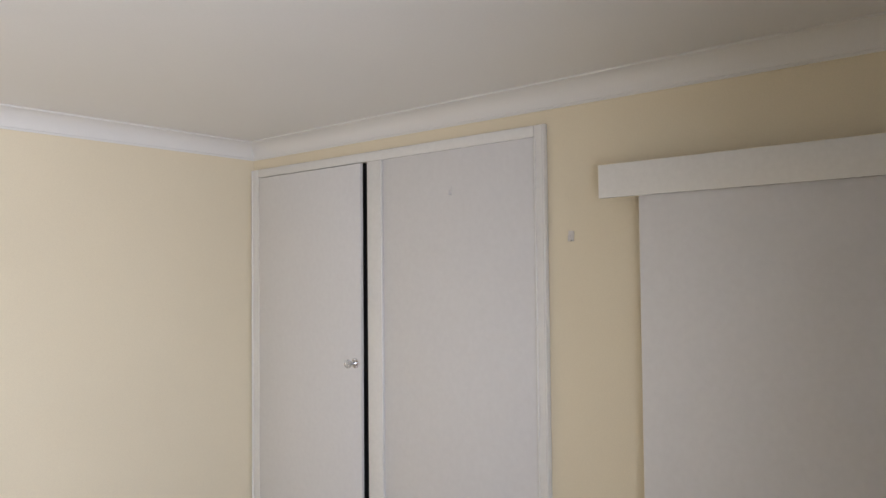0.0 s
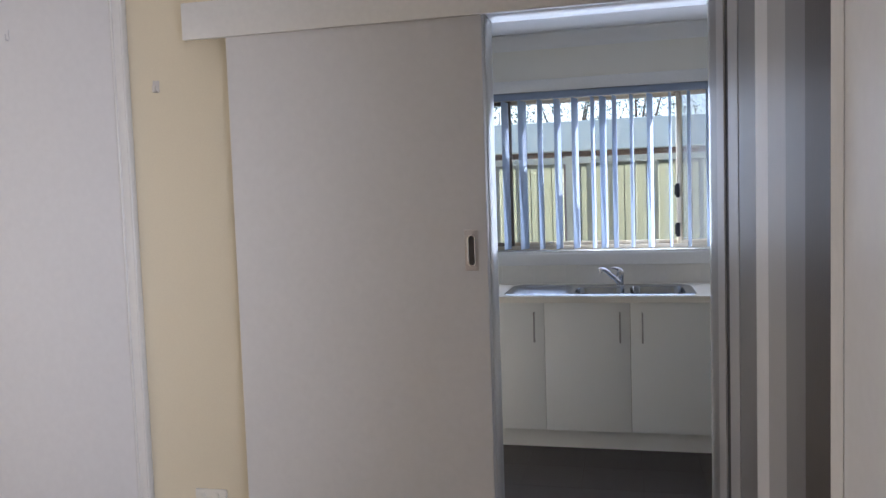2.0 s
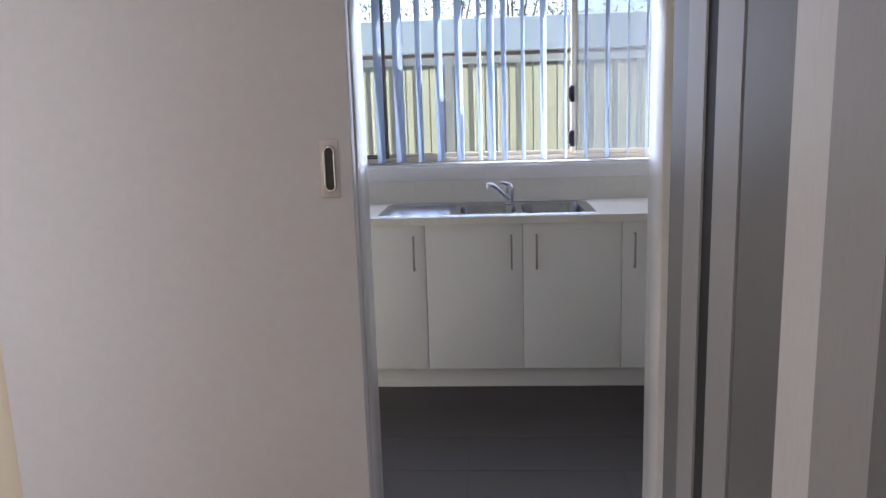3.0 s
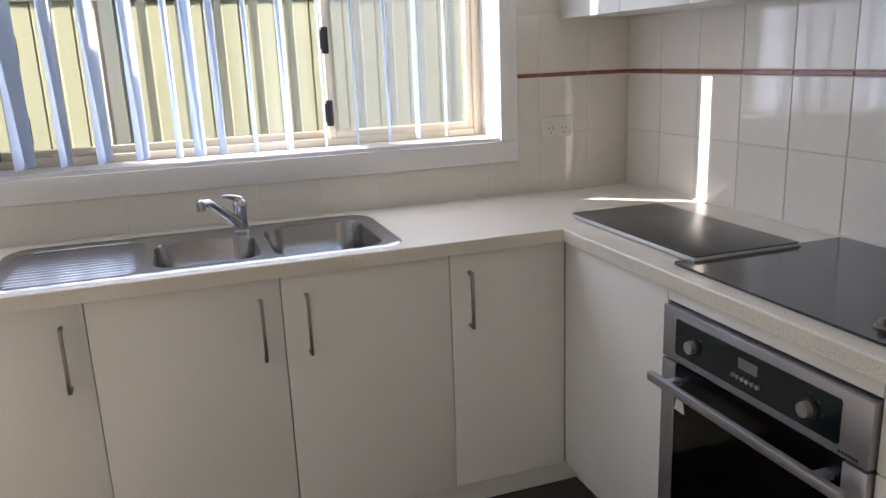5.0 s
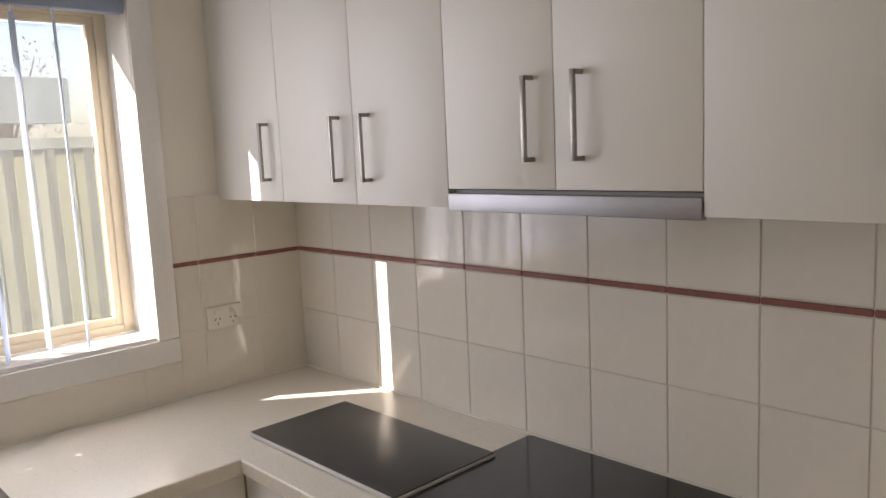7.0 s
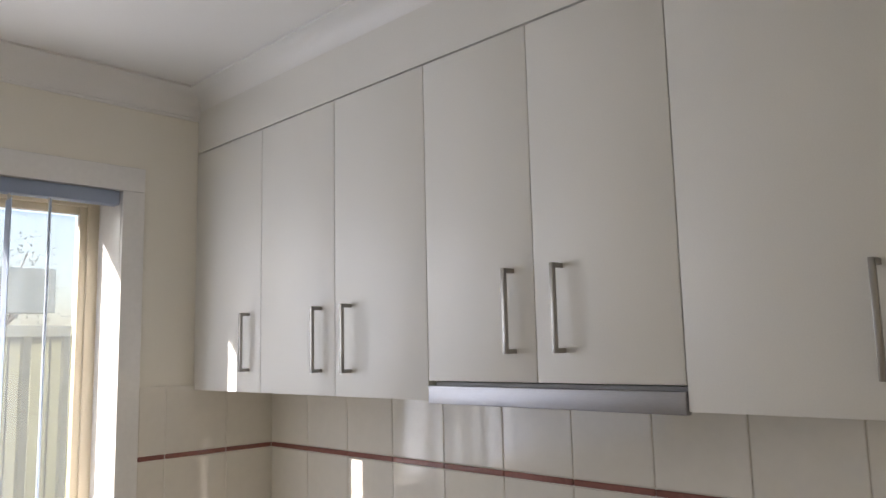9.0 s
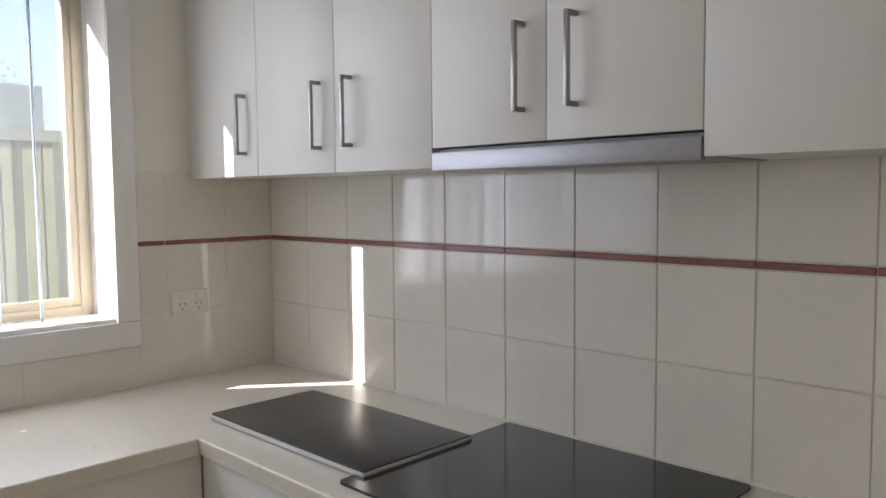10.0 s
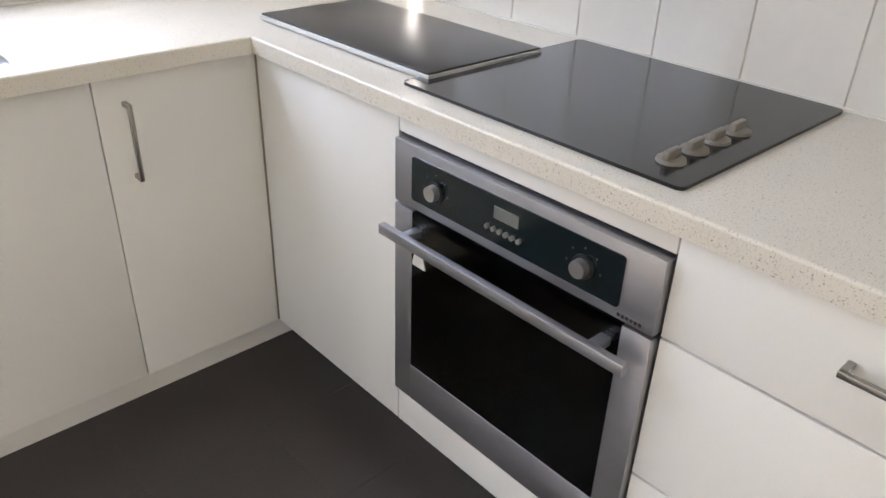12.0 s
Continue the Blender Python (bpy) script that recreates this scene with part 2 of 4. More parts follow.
# ---- plan ----
CEILZ = 2.468
LCEIL = 2.454        # living-room ceiling
WALL = -2.535         # living-room face of the wall with the sliding door
KBACK = -2.43         # its kitchen face
LEFT = -4.958          # cream wall
RIGHT = -1.155
BACK = -7.1
KLEFT = KLEFT_X
WX0, WX1, WZ0, WZ1 = -2.67, -0.522, 1.096, 2.13   # kitchen window opening
DX0, DX1, DZ = -1.872, -1.172, 2.045                # doorway

# ---- structure ----
solid("floor", boxes((LEFT - 0.2, RIGHT + 0.1, BACK - 0.2, KBACK + 0.02, -0.12, -0.004)), CARPET, "beige carpeted living room floor", "floor", "structure")
solid("ceiling_kitchen", boxes((KLEFT - 0.2, 0.2, KBACK + 0.001, 0.2, CEILZ, CEILZ + 0.12)), CEIL, "white painted plasterboard kitchen ceiling", "ceiling", "structure")
solid("ceiling", boxes((LEFT - 0.2, 0.2, BACK - 0.2, KBACK, LCEIL, LCEIL + 0.1)), CEIL, "white painted plasterboard living room ceiling", "ceiling", "structure")
T = 0.22
LWY0, LWY1, LWZ0, LWZ1 = -5.98, -4.42, 0.5, 2.1   # living-room window in the side wall
NT = 0.25
solid("wall_north", boxes((KLEFT - T, WX0, 0, NT, -0.1, CEILZ), (WX1, T, 0, NT, -0.1, CEILZ), (WX0, WX1, 0, NT, -0.1, WZ0), (WX0, WX1, 0, NT, WZ1, CEILZ)),
      PALE, "pale cream painted kitchen window wall", "wall", "structure")
solid("wall_east", boxes((0, T, KBACK, 0, -0.1, CEILZ)), PALE, "pale cream kitchen wall behind the cooktop", "wall", "structure")
BD0, BD1, BDZ = -1.75, -1.08, 1.15   # narrow unseen side opening, added to let daylight onto floor and base cupboards
solid("wall_kitchen_west", boxes((KLEFT - T, KLEFT, KBACK, BD0, -0.1, CEILZ), (KLEFT - T, KLEFT, BD1, 0, -0.1, CEILZ), (KLEFT - T, KLEFT, BD0, BD1, BDZ, CEILZ)), PALE, "pale cream kitchen side wall", "wall", "structure")
solid("wall_middle", boxes((LEFT - T, DX0, WALL, KBACK, -0.1, LCEIL), (DX1, T, WALL, KBACK, -0.1, LCEIL), (DX0, DX1, WALL, KBACK, DZ, LCEIL)),
      CREAM, "cream painted wall with the kitchen doorway", "wall", "structure")
solid("wall_west", boxes((LEFT - T, LEFT, BACK, WALL, -0.1, LCEIL)), CREAM, "plain cream painted living room wall", "wall", "structure")
solid("wall_south", boxes((LEFT - T, T, BACK - T, BACK, -0.1, LCEIL)), CREAM, "plain cream living room end wall", "wall", "structure")
solid("wall_hall", boxes((RIGHT, RIGHT + 0.1, BACK, LWY0, -0.1, LCEIL), (RIGHT, RIGHT + 0.1, LWY1, WALL, -0.1, LCEIL), (RIGHT, RIGHT + 0.1, LWY0, LWY1, -0.1, LWZ0), (RIGHT, RIGHT + 0.1, LWY0, LWY1, LWZ1, LCEIL)),
      DOORP, "white painted side wall beside the folding door", "wall", "structure")


def cove(z, drop=0.088, reach=0.088):
    """Outline of the cornice, as (distance from the wall, height)."""
    pts = [(0, z - drop), (0.006, z - drop), (0.006, z - drop + 0.008)]
    for i in range(9):
        a = math.pi / 2 * i / 8
        pts.append((0.01 + (reach - 0.018) * (1 - math.cos(a)), z - drop + 0.010 + (drop - 0.018) * math.sin(a)))
    pts += [(reach - 0.002, z - 0.008), (reach - 0.002, z - 0.0005), (0, z - 0.0005)]
    return pts


def cornice(name, axis, at, sign, a, b, label):
    bm = prism(bmesh.new(), [(at + sign * u, v) for u, v in cove(LCEIL if "living" in name else CEILZ)], axis, a, b)
    return solid(name, bm, CEIL, label, "cornice", "structure", smooth=True)


cornice("trim_cornice_living_north", "x", WALL, -1, LEFT, RIGHT, "white plaster cove cornice above the wardrobe wall")
cornice("trim_cornice_living_west", "y", LEFT, 1, BACK, WALL, "white plaster cove cornice on the cream wall")
cornice("trim_cornice_living_south", "x", BACK, 1, LEFT, RIGHT, "white plaster cove cornice above the living window")
cornice("trim_cornice_kitchen_north", "x", 0, -1, KLEFT, -0.275, "white plaster cove cornice above the kitchen window")
cornice("trim_cornice_kitchen_east", "y", -0.275, -1, KBACK, 0, "white plaster cove cornice along the cupboard bulkhead")
cornice("trim_cornice_kitchen_south", "x", KBACK, 1, KLEFT, -0.275, "white plaster cove cornice above the doorway")

# ---- kitchen window ----
FX0, FX1, FZ0, FZ1, FY0, FY1 = WX0 + 0.012, WX1 - 0.012, WZ0 + 0.012, WZ1 - 0.012, 0.16, 0.228
win = thing("window_1", ((WX0 + WX1) / 2, 0, WZ0), "three-part aluminium sliding window with almond frame", "window", kind="structure")
part("architrave", boxes((WX0 - 0.06, WX1 + 0.055, -0.016, 0, WZ1 - 0.012, WZ1 + 0.062), (WX0 - 0.06, WX0 + 0.004, -0.016, 0, WZ0, WZ1 - 0.012),
     (WX1 - 0.012, WX1 + 0.055, -0.016, 0, WZ0, WZ1 - 0.012), (WX0 - 0.06, WX1 + 0.055, -0.018, 0, WZ0 - 0.075, WZ0 - 0.0), bevel=0.003), TRIM, win, "white gloss timber architrave", True)
part("reveal", boxes((WX0, WX0 + 0.012, 0, FY0, WZ0, WZ1), (WX1 - 0.012, WX1, 0, FY0, WZ0, WZ1), (WX0 + 0.012, WX1 - 0.012, 0, FY0, WZ1 - 0.012, WZ1), (WX0 + 0.012, WX1 - 0.012, -0.004, FY0, WZ0, WZ0 + 0.012)), TRIM, win, "white timber reveal")
part("window_frame", boxes((FX0, FX0 + 0.034, FY0, FY1, FZ0, FZ1), (FX1 - 0.034, FX1, FY0, FY1, FZ0, FZ1), (FX0 + 0.034, FX1 - 0.034, FY0, FY1, FZ0, FZ0 + 0.026), (FX0 + 0.034, FX1 - 0.034, FY0, FY1, FZ1 - 0.03, FZ1), bevel=0.003), ALU, win, smooth=True)
ML, MR = -2.178, -1.088


def sash(name, x0, x1, y0, mat, label):
    z0, z1, w = FZ0 + 0.026, FZ1 - 0.03, 0.024
    s = part(name, boxes((x0, x0 + w, y0, y0 + 0.025, z0, z1), (x1 - w, x1, y0, y0 + 0.025, z0, z1), (x0 + w, x1 - w, y0, y0 + 0.025, z0, z0 + w), (x0 + w, x1 - w, y0, y0 + 0.025, z1 - w, z1), bevel=0.002), mat, win, label, True)
    g = part("pane", boxes((x0 + w - 0.004, x1 - w + 0.004, y0 + 0.010, y0 + 0.014, z0 + w - 0.004, z1 - w + 0.004)), GLASS, s, "clear glass pane")
    g.visible_shadow = False
    return s


sl = sash("sash", FX0 + 0.032, ML + 0.02, 0.168, ALUDARK, "dark bronze sliding sash")
sm = sash("sash", ML - 0.01, MR + 0.01, 0.198, ALU, "almond fixed middle light")
sr = sash("sash", MR - 0.028, FX1 - 0.032, 0.168, ALU, "almond sliding sash")
fs = part("flyscreen", boxes((MR - 0.004, FX1 - 0.054, 0.2145, 0.215, FZ0 + 0.05, FZ1 - 0.054)), SCREEN, sr, "grey insect mesh")
fs.visible_shadow = False
for sx, owner, ly in ((ML + 0.105, sm, 0.180), (MR - 0.024, sr, 0.150)):
    for sz in (1.47, 1.222):
        part("latch", boxes((sx - 0.012, sx + 0.012, ly, ly + 0.018, sz - 0.045, sz + 0.045), (sx - 0.02, sx - 0.008, ly - 0.009, ly + 0.008, sz - 0.03, sz + 0.035), bevel=0.005), BLACK, owner, "black window latch", True)

# vertical blinds hung inside the reveal
HEADZ = FZ1 - 0.001
rail = thing("vertical_blind", ((WX0 + WX1) / 2, 0.02, HEADZ), "white fabric vertical blind turned open in the window", "blind")
part("head_rail", boxes((FX0 + 0.004, FX1 - 0.004, 0.0, 0.04, HEADZ - 0.042, HEADZ), bevel=0.003), material("grey_blue_blind_rail", (0.30, 0.36, 0.48), 0.4, vary=0.05), rail, "grey-blue aluminium head rail", True)
SLAT_X = [-2.608, -2.501, -2.393, -2.285, -2.177, -2.066, -1.954, -1.844, -1.735, -1.626, -1.563, -1.493, -1.39, -1.28, -1.162, -1.052, -0.939, -0.833, -0.729]


def slat_mesh():
    bm = bmesh.new()
    h, half, cols = HEADZ - 0.05 - (WZ0 + 0.028), 0.0635, 8
    rows = []
    for z in (0.0, h * 0.5, h):
        rows.append([bm.verts.new((0.007 * (1 - (2 * i / cols - 1) ** 2), half * (2 * i / cols - 1), z)) for i in range(cols + 1)])
    for a, b in zip(rows, rows[1:]):
        for i in range(cols):
            bm.faces.new((a[i], a[i + 1], b[i + 1], b[i]))
    bmesh.ops.solidify(bm, geom=bm.faces[:], thickness=0.0012)
    return mesh_of("slat", bm, BLIND, True)


SLATM = slat_mesh()
HANGM = mesh_of("hanger", boxes((-0.0015, 0.0015, -0.007, 0.007, 0, 0.02)), PLASTIC)
for i, x in enumerate(SLAT_X):
    s = piece("slat", SLATM, (x, 0.02, WZ0 + 0.028), rail)
    s.rotation_euler = (0, 0, radians(-14 + 5 * math.sin(i * 2.3)))
    piece("hanger", HANGM, (x, 0.02, HEADZ - 0.058), rail)

# ---- doorway and sliding door ----
jamb = thing("door_frame", ((DX0 + DX1) / 2, WALL, 0), "white painted timber frame of the kitchen doorway", "door frame", kind="structure")
part("jamb", boxes((DX0 - 0.004, DX0 + 0.022, WALL - 0.016, KBACK + 0.016, 0, DZ), bevel=0.003), TRIM, jamb, smooth=True)
part("jamb", boxes((DX1 - 0.022, DX1 + 0.004, WALL - 0.03, KBACK + 0.016, 0, DZ), bevel=0.003), TRIM, jamb, smooth=True)
part("architrave", boxes((DX0 - 0.05, DX0 + 0.0, WALL - 0.014, WALL - 0.0005, 0, DZ)), TRIM, jamb)
part("head", boxes((DX0 + 0.022, DX1 - 0.022, WALL - 0.016, KBACK + 0.016, DZ - 0.025, DZ), bevel=0.003), TRIM, jamb, smooth=True)
part("architrave", boxes((DX0 - 0.06, DX0 - 0.004, KBACK, KBACK + 0.014, 0, DZ + 0.055), bevel=0.003), TRIM, jamb, smooth=True)
part("architrave", boxes((DX1 + 0.004, DX1 + 0.06, KBACK, KBACK + 0.014, 0, DZ + 0.055), bevel=0.003), TRIM, jamb, smooth=True)

SDX0, SDX1, SDY = -2.667, -1.845, -2.637
sd = thing("sliding_door", ((SDX0 + SDX1) / 2, SDY, 0), "flat white painted sliding door standing half open", "door")
leaf = part("door_leaf", boxes((SDX0, SDX1, SDY, SDY + 0.036, 0.012, 2.04), bevel=0.002), DOORP, sd, smooth=True)
bm = boxes((-1.914, -1.872, SDY - 0.004, SDY + 0.001, 1.247, 1.369), bevel=0.003)
pl = part("pull_plate", bm, material("worn_pull_plate", (0.62, 0.58, 0.56), 0.35, 0.3, vary=0.1), leaf, "pale metal flush plate", True)
bm = bmesh.new()
ring = [(0.0105 * math.cos(a) - 1.892, 1.308 + (0.034 if math.sin(a) > 0 else -0.034) + 0.0105 * math.sin(a)) for a in [2 * math.pi * i / 24 + 0.001 for i in range(24)]]
prism(bm, [(x, z) for x, z in ring], "y", SDY - 0.0065, SDY - 0.003)
# flat plug, not hollow: the finger pull's inner shade is its dark colour
part("recess", bm, material("pull_recess_shade", (0.04, 0.038, 0.038), 0.4), leaf, "flat dark face for the shaded finger recess")
bm = bmesh.new()
for sx in (-1, 1):
    rod(bm, (-1.892 + sx * 0.0105, SDY - 0.007, 1.273), (-1.892 + sx * 0.0105, SDY - 0.007, 1.343), 0.0028, 8)
for sz in (1.273, 1.343):
    for i in range(8):
        s = 1 if sz > 1.3 else -1
        a0, a1 = math.pi * i / 8, math.pi * (i + 1) / 8
        rod(bm, (-1.892 + 0.0105 * math.cos(a0), SDY - 0.007, sz + s * 0.0105 * math.sin(a0)), (-1.892 + 0.0105 * math.cos(a1), SDY - 0.007, sz + s * 0.0105 * math.sin(a1)), 0.0028, 6)
part("pull_ring", bm, CHROME, leaf, "chrome oval flush pull", True)

PZ0, PZ1, PX0, PX1, PY = 1.996, 2.111, -2.808, RIGHT - 0.002, -2.655
pel = thing("door_pelmet", ((PX0 + PX1) / 2, WALL, PZ0), "white gloss timber pelmet box over the sliding door track", "pelmet")
part("front_board", boxes((PX0, PX1, PY, PY + 0.018, PZ0, PZ1), bevel=0.002), TRIM, pel, smooth=True)
part("top_board", boxes((PX0, PX1, PY + 0.018, WALL - 0.001, PZ1 - 0.02, PZ1 - 0.002)), TRIM, pel)
part("track", boxes((PX0 + 0.03, PX1 - 0.002, SDY + 0.008, SDY + 0.03, 2.042, PZ1 - 0.022)), STEEL, pel, "steel door track")

# ---- built-in wardrobe ----
RX0, RX1, RZ1, RY = LEFT + 0.004, -3.087, 2.311, WALL - 0.022
ward = thing("wardrobe_front", ((RX0 + RX1) / 2, WALL, 0), "white painted built-in wardrobe front with one door ajar", "wardrobe")
part("frame", boxes((RX0, RX0 + 0.06, RY, WALL - 0.001, 0, RZ1), (RX1 - 0.05, RX1, RY, WALL - 0.001, 0, RZ1), (-4.060, -3.966, RY, WALL - 0.001, 0, RZ1 - 0.045), (RX0 + 0.06, RX1 - 0.05, RY, WALL - 0.001, RZ1 - 0.045, RZ1), bevel=0.004), TRIM, ward, "white gloss architrave", True)
part("fixed_panel", boxes((-3.966, RX1 - 0.05, RY + 0.010, WALL - 0.001, 0.0, RZ1 - 0.045), bevel=0.002), DOORP, ward, smooth=True)
part("moulding", boxes((RX0 + 0.06, RX0 + 0.072, RY - 0.004, RY + 0.02, 0, RZ1 - 0.047), bevel=0.003), TRIM, ward, smooth=True)
for bx in (RX0 + 0.012, RX1 - 0.006, RX1 - 0.046, -3.968):
    part("bead", rod(bmesh.new(), (bx, RY, 0.0), (bx, RY, RZ1 - (0.006 if bx in (RX0 + 0.012, RX1 - 0.006) else 0.05)), 0.0055, 12), TRIM, ward, "rounded white gloss bead", True)
# thin black sheet paints the shade inside the wardrobe, no real depth behind
part("gap_shade_sheet", boxes((RX0 + 0.075, -4.060, WALL - 0.006, WALL - 0.002, 0, RZ1 - 0.047)), CAVITY, ward, "near-black sheet standing in for shade in the wardrobe gap")
wd = part("door", boxes((0, 0.790, -0.018, 0, 0.02, 2.262), bevel=0.002), DOORP, ward, "white wardrobe door slightly ajar", True)
wd.matrix_basis = pose(RX0 + 0.075, RY + 0.012, 0, 0, 0.15, -0.9)
bm = bmesh.new()
KX = 0.748
for q in range(8):
    qx, qz = KX + 0.017 * math.cos(q * math.pi / 4), 1.335 + 0.017 * math.sin(q * math.pi / 4)
    rod(bm, (qx, -0.018, qz), (qx, -0.023, qz), 0.0085, 10, 0.005)
rod(bm, (KX, -0.018, 1.335), (KX, -0.026, 1.335), 0.018, 24, 0.012)
rod(bm, (KX, -0.024, 1.335), (KX, -0.05, 1.335), 0.008, 16)
part("knob_rose", bm, CHROME, wd, "chrome knob rose", True).matrix_parent_inverse = Matrix()
bm = bmesh.new()
bmesh.ops.create_uvsphere(bm, u_segments=14, v_segments=8, radius=0.02, matrix=Matrix.Translation((KX, -0.062, 1.335)) @ Matrix.Diagonal((1, 0.75, 1, 1)))
part("knob", bm, CRYSTAL, wd, "faceted clear glass knob").matrix_parent_inverse = Matrix()


def wall_hook(x, y, z, label, k=1.0, mat=None):
    h = thing("wall_hook", (x, y, z), label, "hook")
    mat = mat or CLEAR
    part("plate", boxes((x - 0.012 * k, x + 0.012 * k, y - 0.004, y, z - 0.02, z + 0.02), bevel=0.0018 * k), mat, h, smooth=True)
    part("hook_arm", boxes((x - 0.006 * k, x + 0.006 * k, y - 0.016, y - 0.003, z - 0.02, z - 0.014), (x - 0.006 * k, x + 0.006 * k, y - 0.018, y - 0.013, z - 0.02, z + 0.002), bevel=0.001 * k), mat, h, smooth=True)
    return h


wall_hook(-2.989, WALL, 1.877, "small clear plastic adhesive hook on the cream wall")
wall_hook(-3.560, RY + 0.010, 2.093, "thin white adhesive hook on the wardrobe panel", 0.4, DOORP)


def power_point(x0, x1, z0, z1, y, label):
    p = thing("power_point", ((x0 + x1) / 2, y, z0), label, "power outlet")
    part("plate", boxes((x0, x1, y - 0.011, y, z0, z1), bevel=0.003), PLASTIC, p, smooth=True)
    w, h = x1 - x0, z1 - z0
    for k in (0.28, 0.72):
        cx = x0 + w * k
        part("switch", boxes((cx - 0.011, cx + 0.004, y - 0.015, y - 0.0105, z0 + h * 0.66, z0 + h * 0.86), bevel=0.0012), PLASTIC, p, smooth=True)
        bm = bmesh.new()
        for dx, dz, r in ((-0.008, 0.005, 0.5), (0.008, 0.005, -0.5), (0, -0.011, 0)):
            vs = bmesh.ops.create_cube(bm, size=1, matrix=Matrix.Translation((cx + dx, y - 0.011, z0 + h * 0.36 + dz)) @ pose(0, 0, 0, 0, math.degrees(r), 0) @ Matrix.Diagonal((0.0022, 0.002, 0.008, 1)))
        part("socket_slots", bm, BLACK, p, "dark socket slots")
    return p


power_point(-2.920, -2.801, 0.410, 0.485, WALL, "cream double power point low on the wall")
power_point(-0.372, -0.250, 1.099, 1.172, -0.009, "white double power point on the tiles")

# ---- folded concertina door at the side ----
fd = thing("folding_door", (RIGHT, -3.2, 0), "grey-white folding door stacked against the side wall", "door")
FOLD_Y = (-2.794, -2.878, -2.962, -3.016, -3.115, -3.127, -3.274, -3.367, -3.484, -3.592, -3.709)
FOLDS = [(-1.231 + 0.065 * (-2.766 - y), y) for y in FOLD_Y] + [(RIGHT - 0.0015, -3.721)]
# each fold's tone paints how lit or shaded that face is
FOLD_LOOK = [(FOLDGREY, "fold coloured as in deep shade"), (FOLD, "fold coloured as half shaded"), (FOLDDARK, "near-black strip for shade between folds"), (FOLD, "fold coloured as half shaded"), (FOLDDARK, "near-black strip for shade between folds"),
             (FOLDGREY, "fold coloured as in deep shade"), (FOLDLIGHT, "white fold coloured as lit"), (FOLD, "fold coloured as half shaded"), (FOLDGREY, "fold coloured as in deep shade"), (FOLDBROWN, "brown-black end fold with shade in its colour"), (FOLDLIGHT, "white edge strip")]
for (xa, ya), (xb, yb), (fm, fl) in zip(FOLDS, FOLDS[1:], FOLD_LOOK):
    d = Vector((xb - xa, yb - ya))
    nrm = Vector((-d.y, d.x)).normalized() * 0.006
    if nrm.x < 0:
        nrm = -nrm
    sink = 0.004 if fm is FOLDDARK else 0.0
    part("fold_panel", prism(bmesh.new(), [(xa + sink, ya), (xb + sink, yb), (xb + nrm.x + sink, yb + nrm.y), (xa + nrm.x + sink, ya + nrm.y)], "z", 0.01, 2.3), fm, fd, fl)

# ---- kitchen base cabinets ----
FRONT, DOORT = -0.583, 0.018
GAPM = 0.0012


def bar_handle(owner, a, b, out, r=0.0045, stand=0.032):
    """A square bar handle from a to b that stands off along out, on two posts."""
    a, b, o = Vector(a), Vector(b), Vector(out)
    lo, hi = Vector([min(p, q) for p, q in zip(a, b)]), Vector([max(p, q) for p, q in zip(a, b)])
    bm = bmesh.new()
    c = o * (stand - r)
    s = Vector((r, r, r))
    box(bm, *(v for i in range(3) for v in ((lo + c - s)[i], (hi + c + s)[i])), bevel=0.0012)
    for p in (lo, hi):
        e = [sorted(((p - s)[i], (p + c + s)[i]) if o[i] > 0 else ((p + c - s)[i], (p + s)[i])) if abs(o[i]) > 0.5 else ((p - s)[i], (p + s)[i]) for i in range(3)]
        for i in range(3):
            if abs(o[i]) > 0.5:
                e[i] = sorted((p[i], (p + c)[i]))
        box(bm, e[0][0], e[0][1], e[1][0], e[1][1], e[2][0], e[2][1])
    return part("handle", bm, NICKEL, owner, "satin nickel bar handle", True)


def base_unit(x0, x1, handle_x, label):
    """A base cupboard of the window run, its door facing south."""
    u = thing("base_cabinet", ((x0 + x1) / 2, -0.29, 0), label, "cabinet", "kitchen base cabinets")
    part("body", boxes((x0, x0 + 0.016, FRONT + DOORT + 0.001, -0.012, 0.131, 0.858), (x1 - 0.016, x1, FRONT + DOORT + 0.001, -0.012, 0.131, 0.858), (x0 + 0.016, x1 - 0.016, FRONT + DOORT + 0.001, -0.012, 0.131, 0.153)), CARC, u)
    d = part("door", boxes((x0 + GAPM, x1 - GAPM, FRONT, FRONT + DOORT, 0.131, 0.8595), bevel=0.0015), CAB, u, smooth=True)
    if handle_x:
        bar_handle(d, (handle_x, FRONT, 0.644), (handle_x, FRONT, 0.803), (0, -1, 0))
    return u


base_unit(-2.841, -2.368, -2.425, "cream laminate base cupboard with a bar handle")
base_unit(-2.368, -1.895, -1.950, "cream laminate base cupboard beside the sink")
base_unit(-1.895, -1.422, -1.477, "cream laminate base cupboard under the sink")
base_unit(-1.422, -0.949, -1.357, "cream laminate base cupboard under the sink bowls")
base_unit(-0.949, -0.585, -0.891, "narrow cream laminate corner cupboard with a handle")
solid("kickboard", boxes((KLEFT, -0.472, -0.487, -0.472, 0.001, 0.13)), CAB, "pale kickboard under the sink cupboards", "kickboard", smooth=True)
solid("kickboard", boxes((-0.487, -0.472, KBACK, -0.488, 0.001, 0.13)), CAB, "pale kickboard under the oven run", "kickboard")
# dark brown strip filling the corner joint of the two runs
solid("corner_strip", boxes((-0.590, -0.572, -0.581, -0.566, 0.132, 0.855)), CARC, "narrow dark strip in the corner between the cupboards", "post")
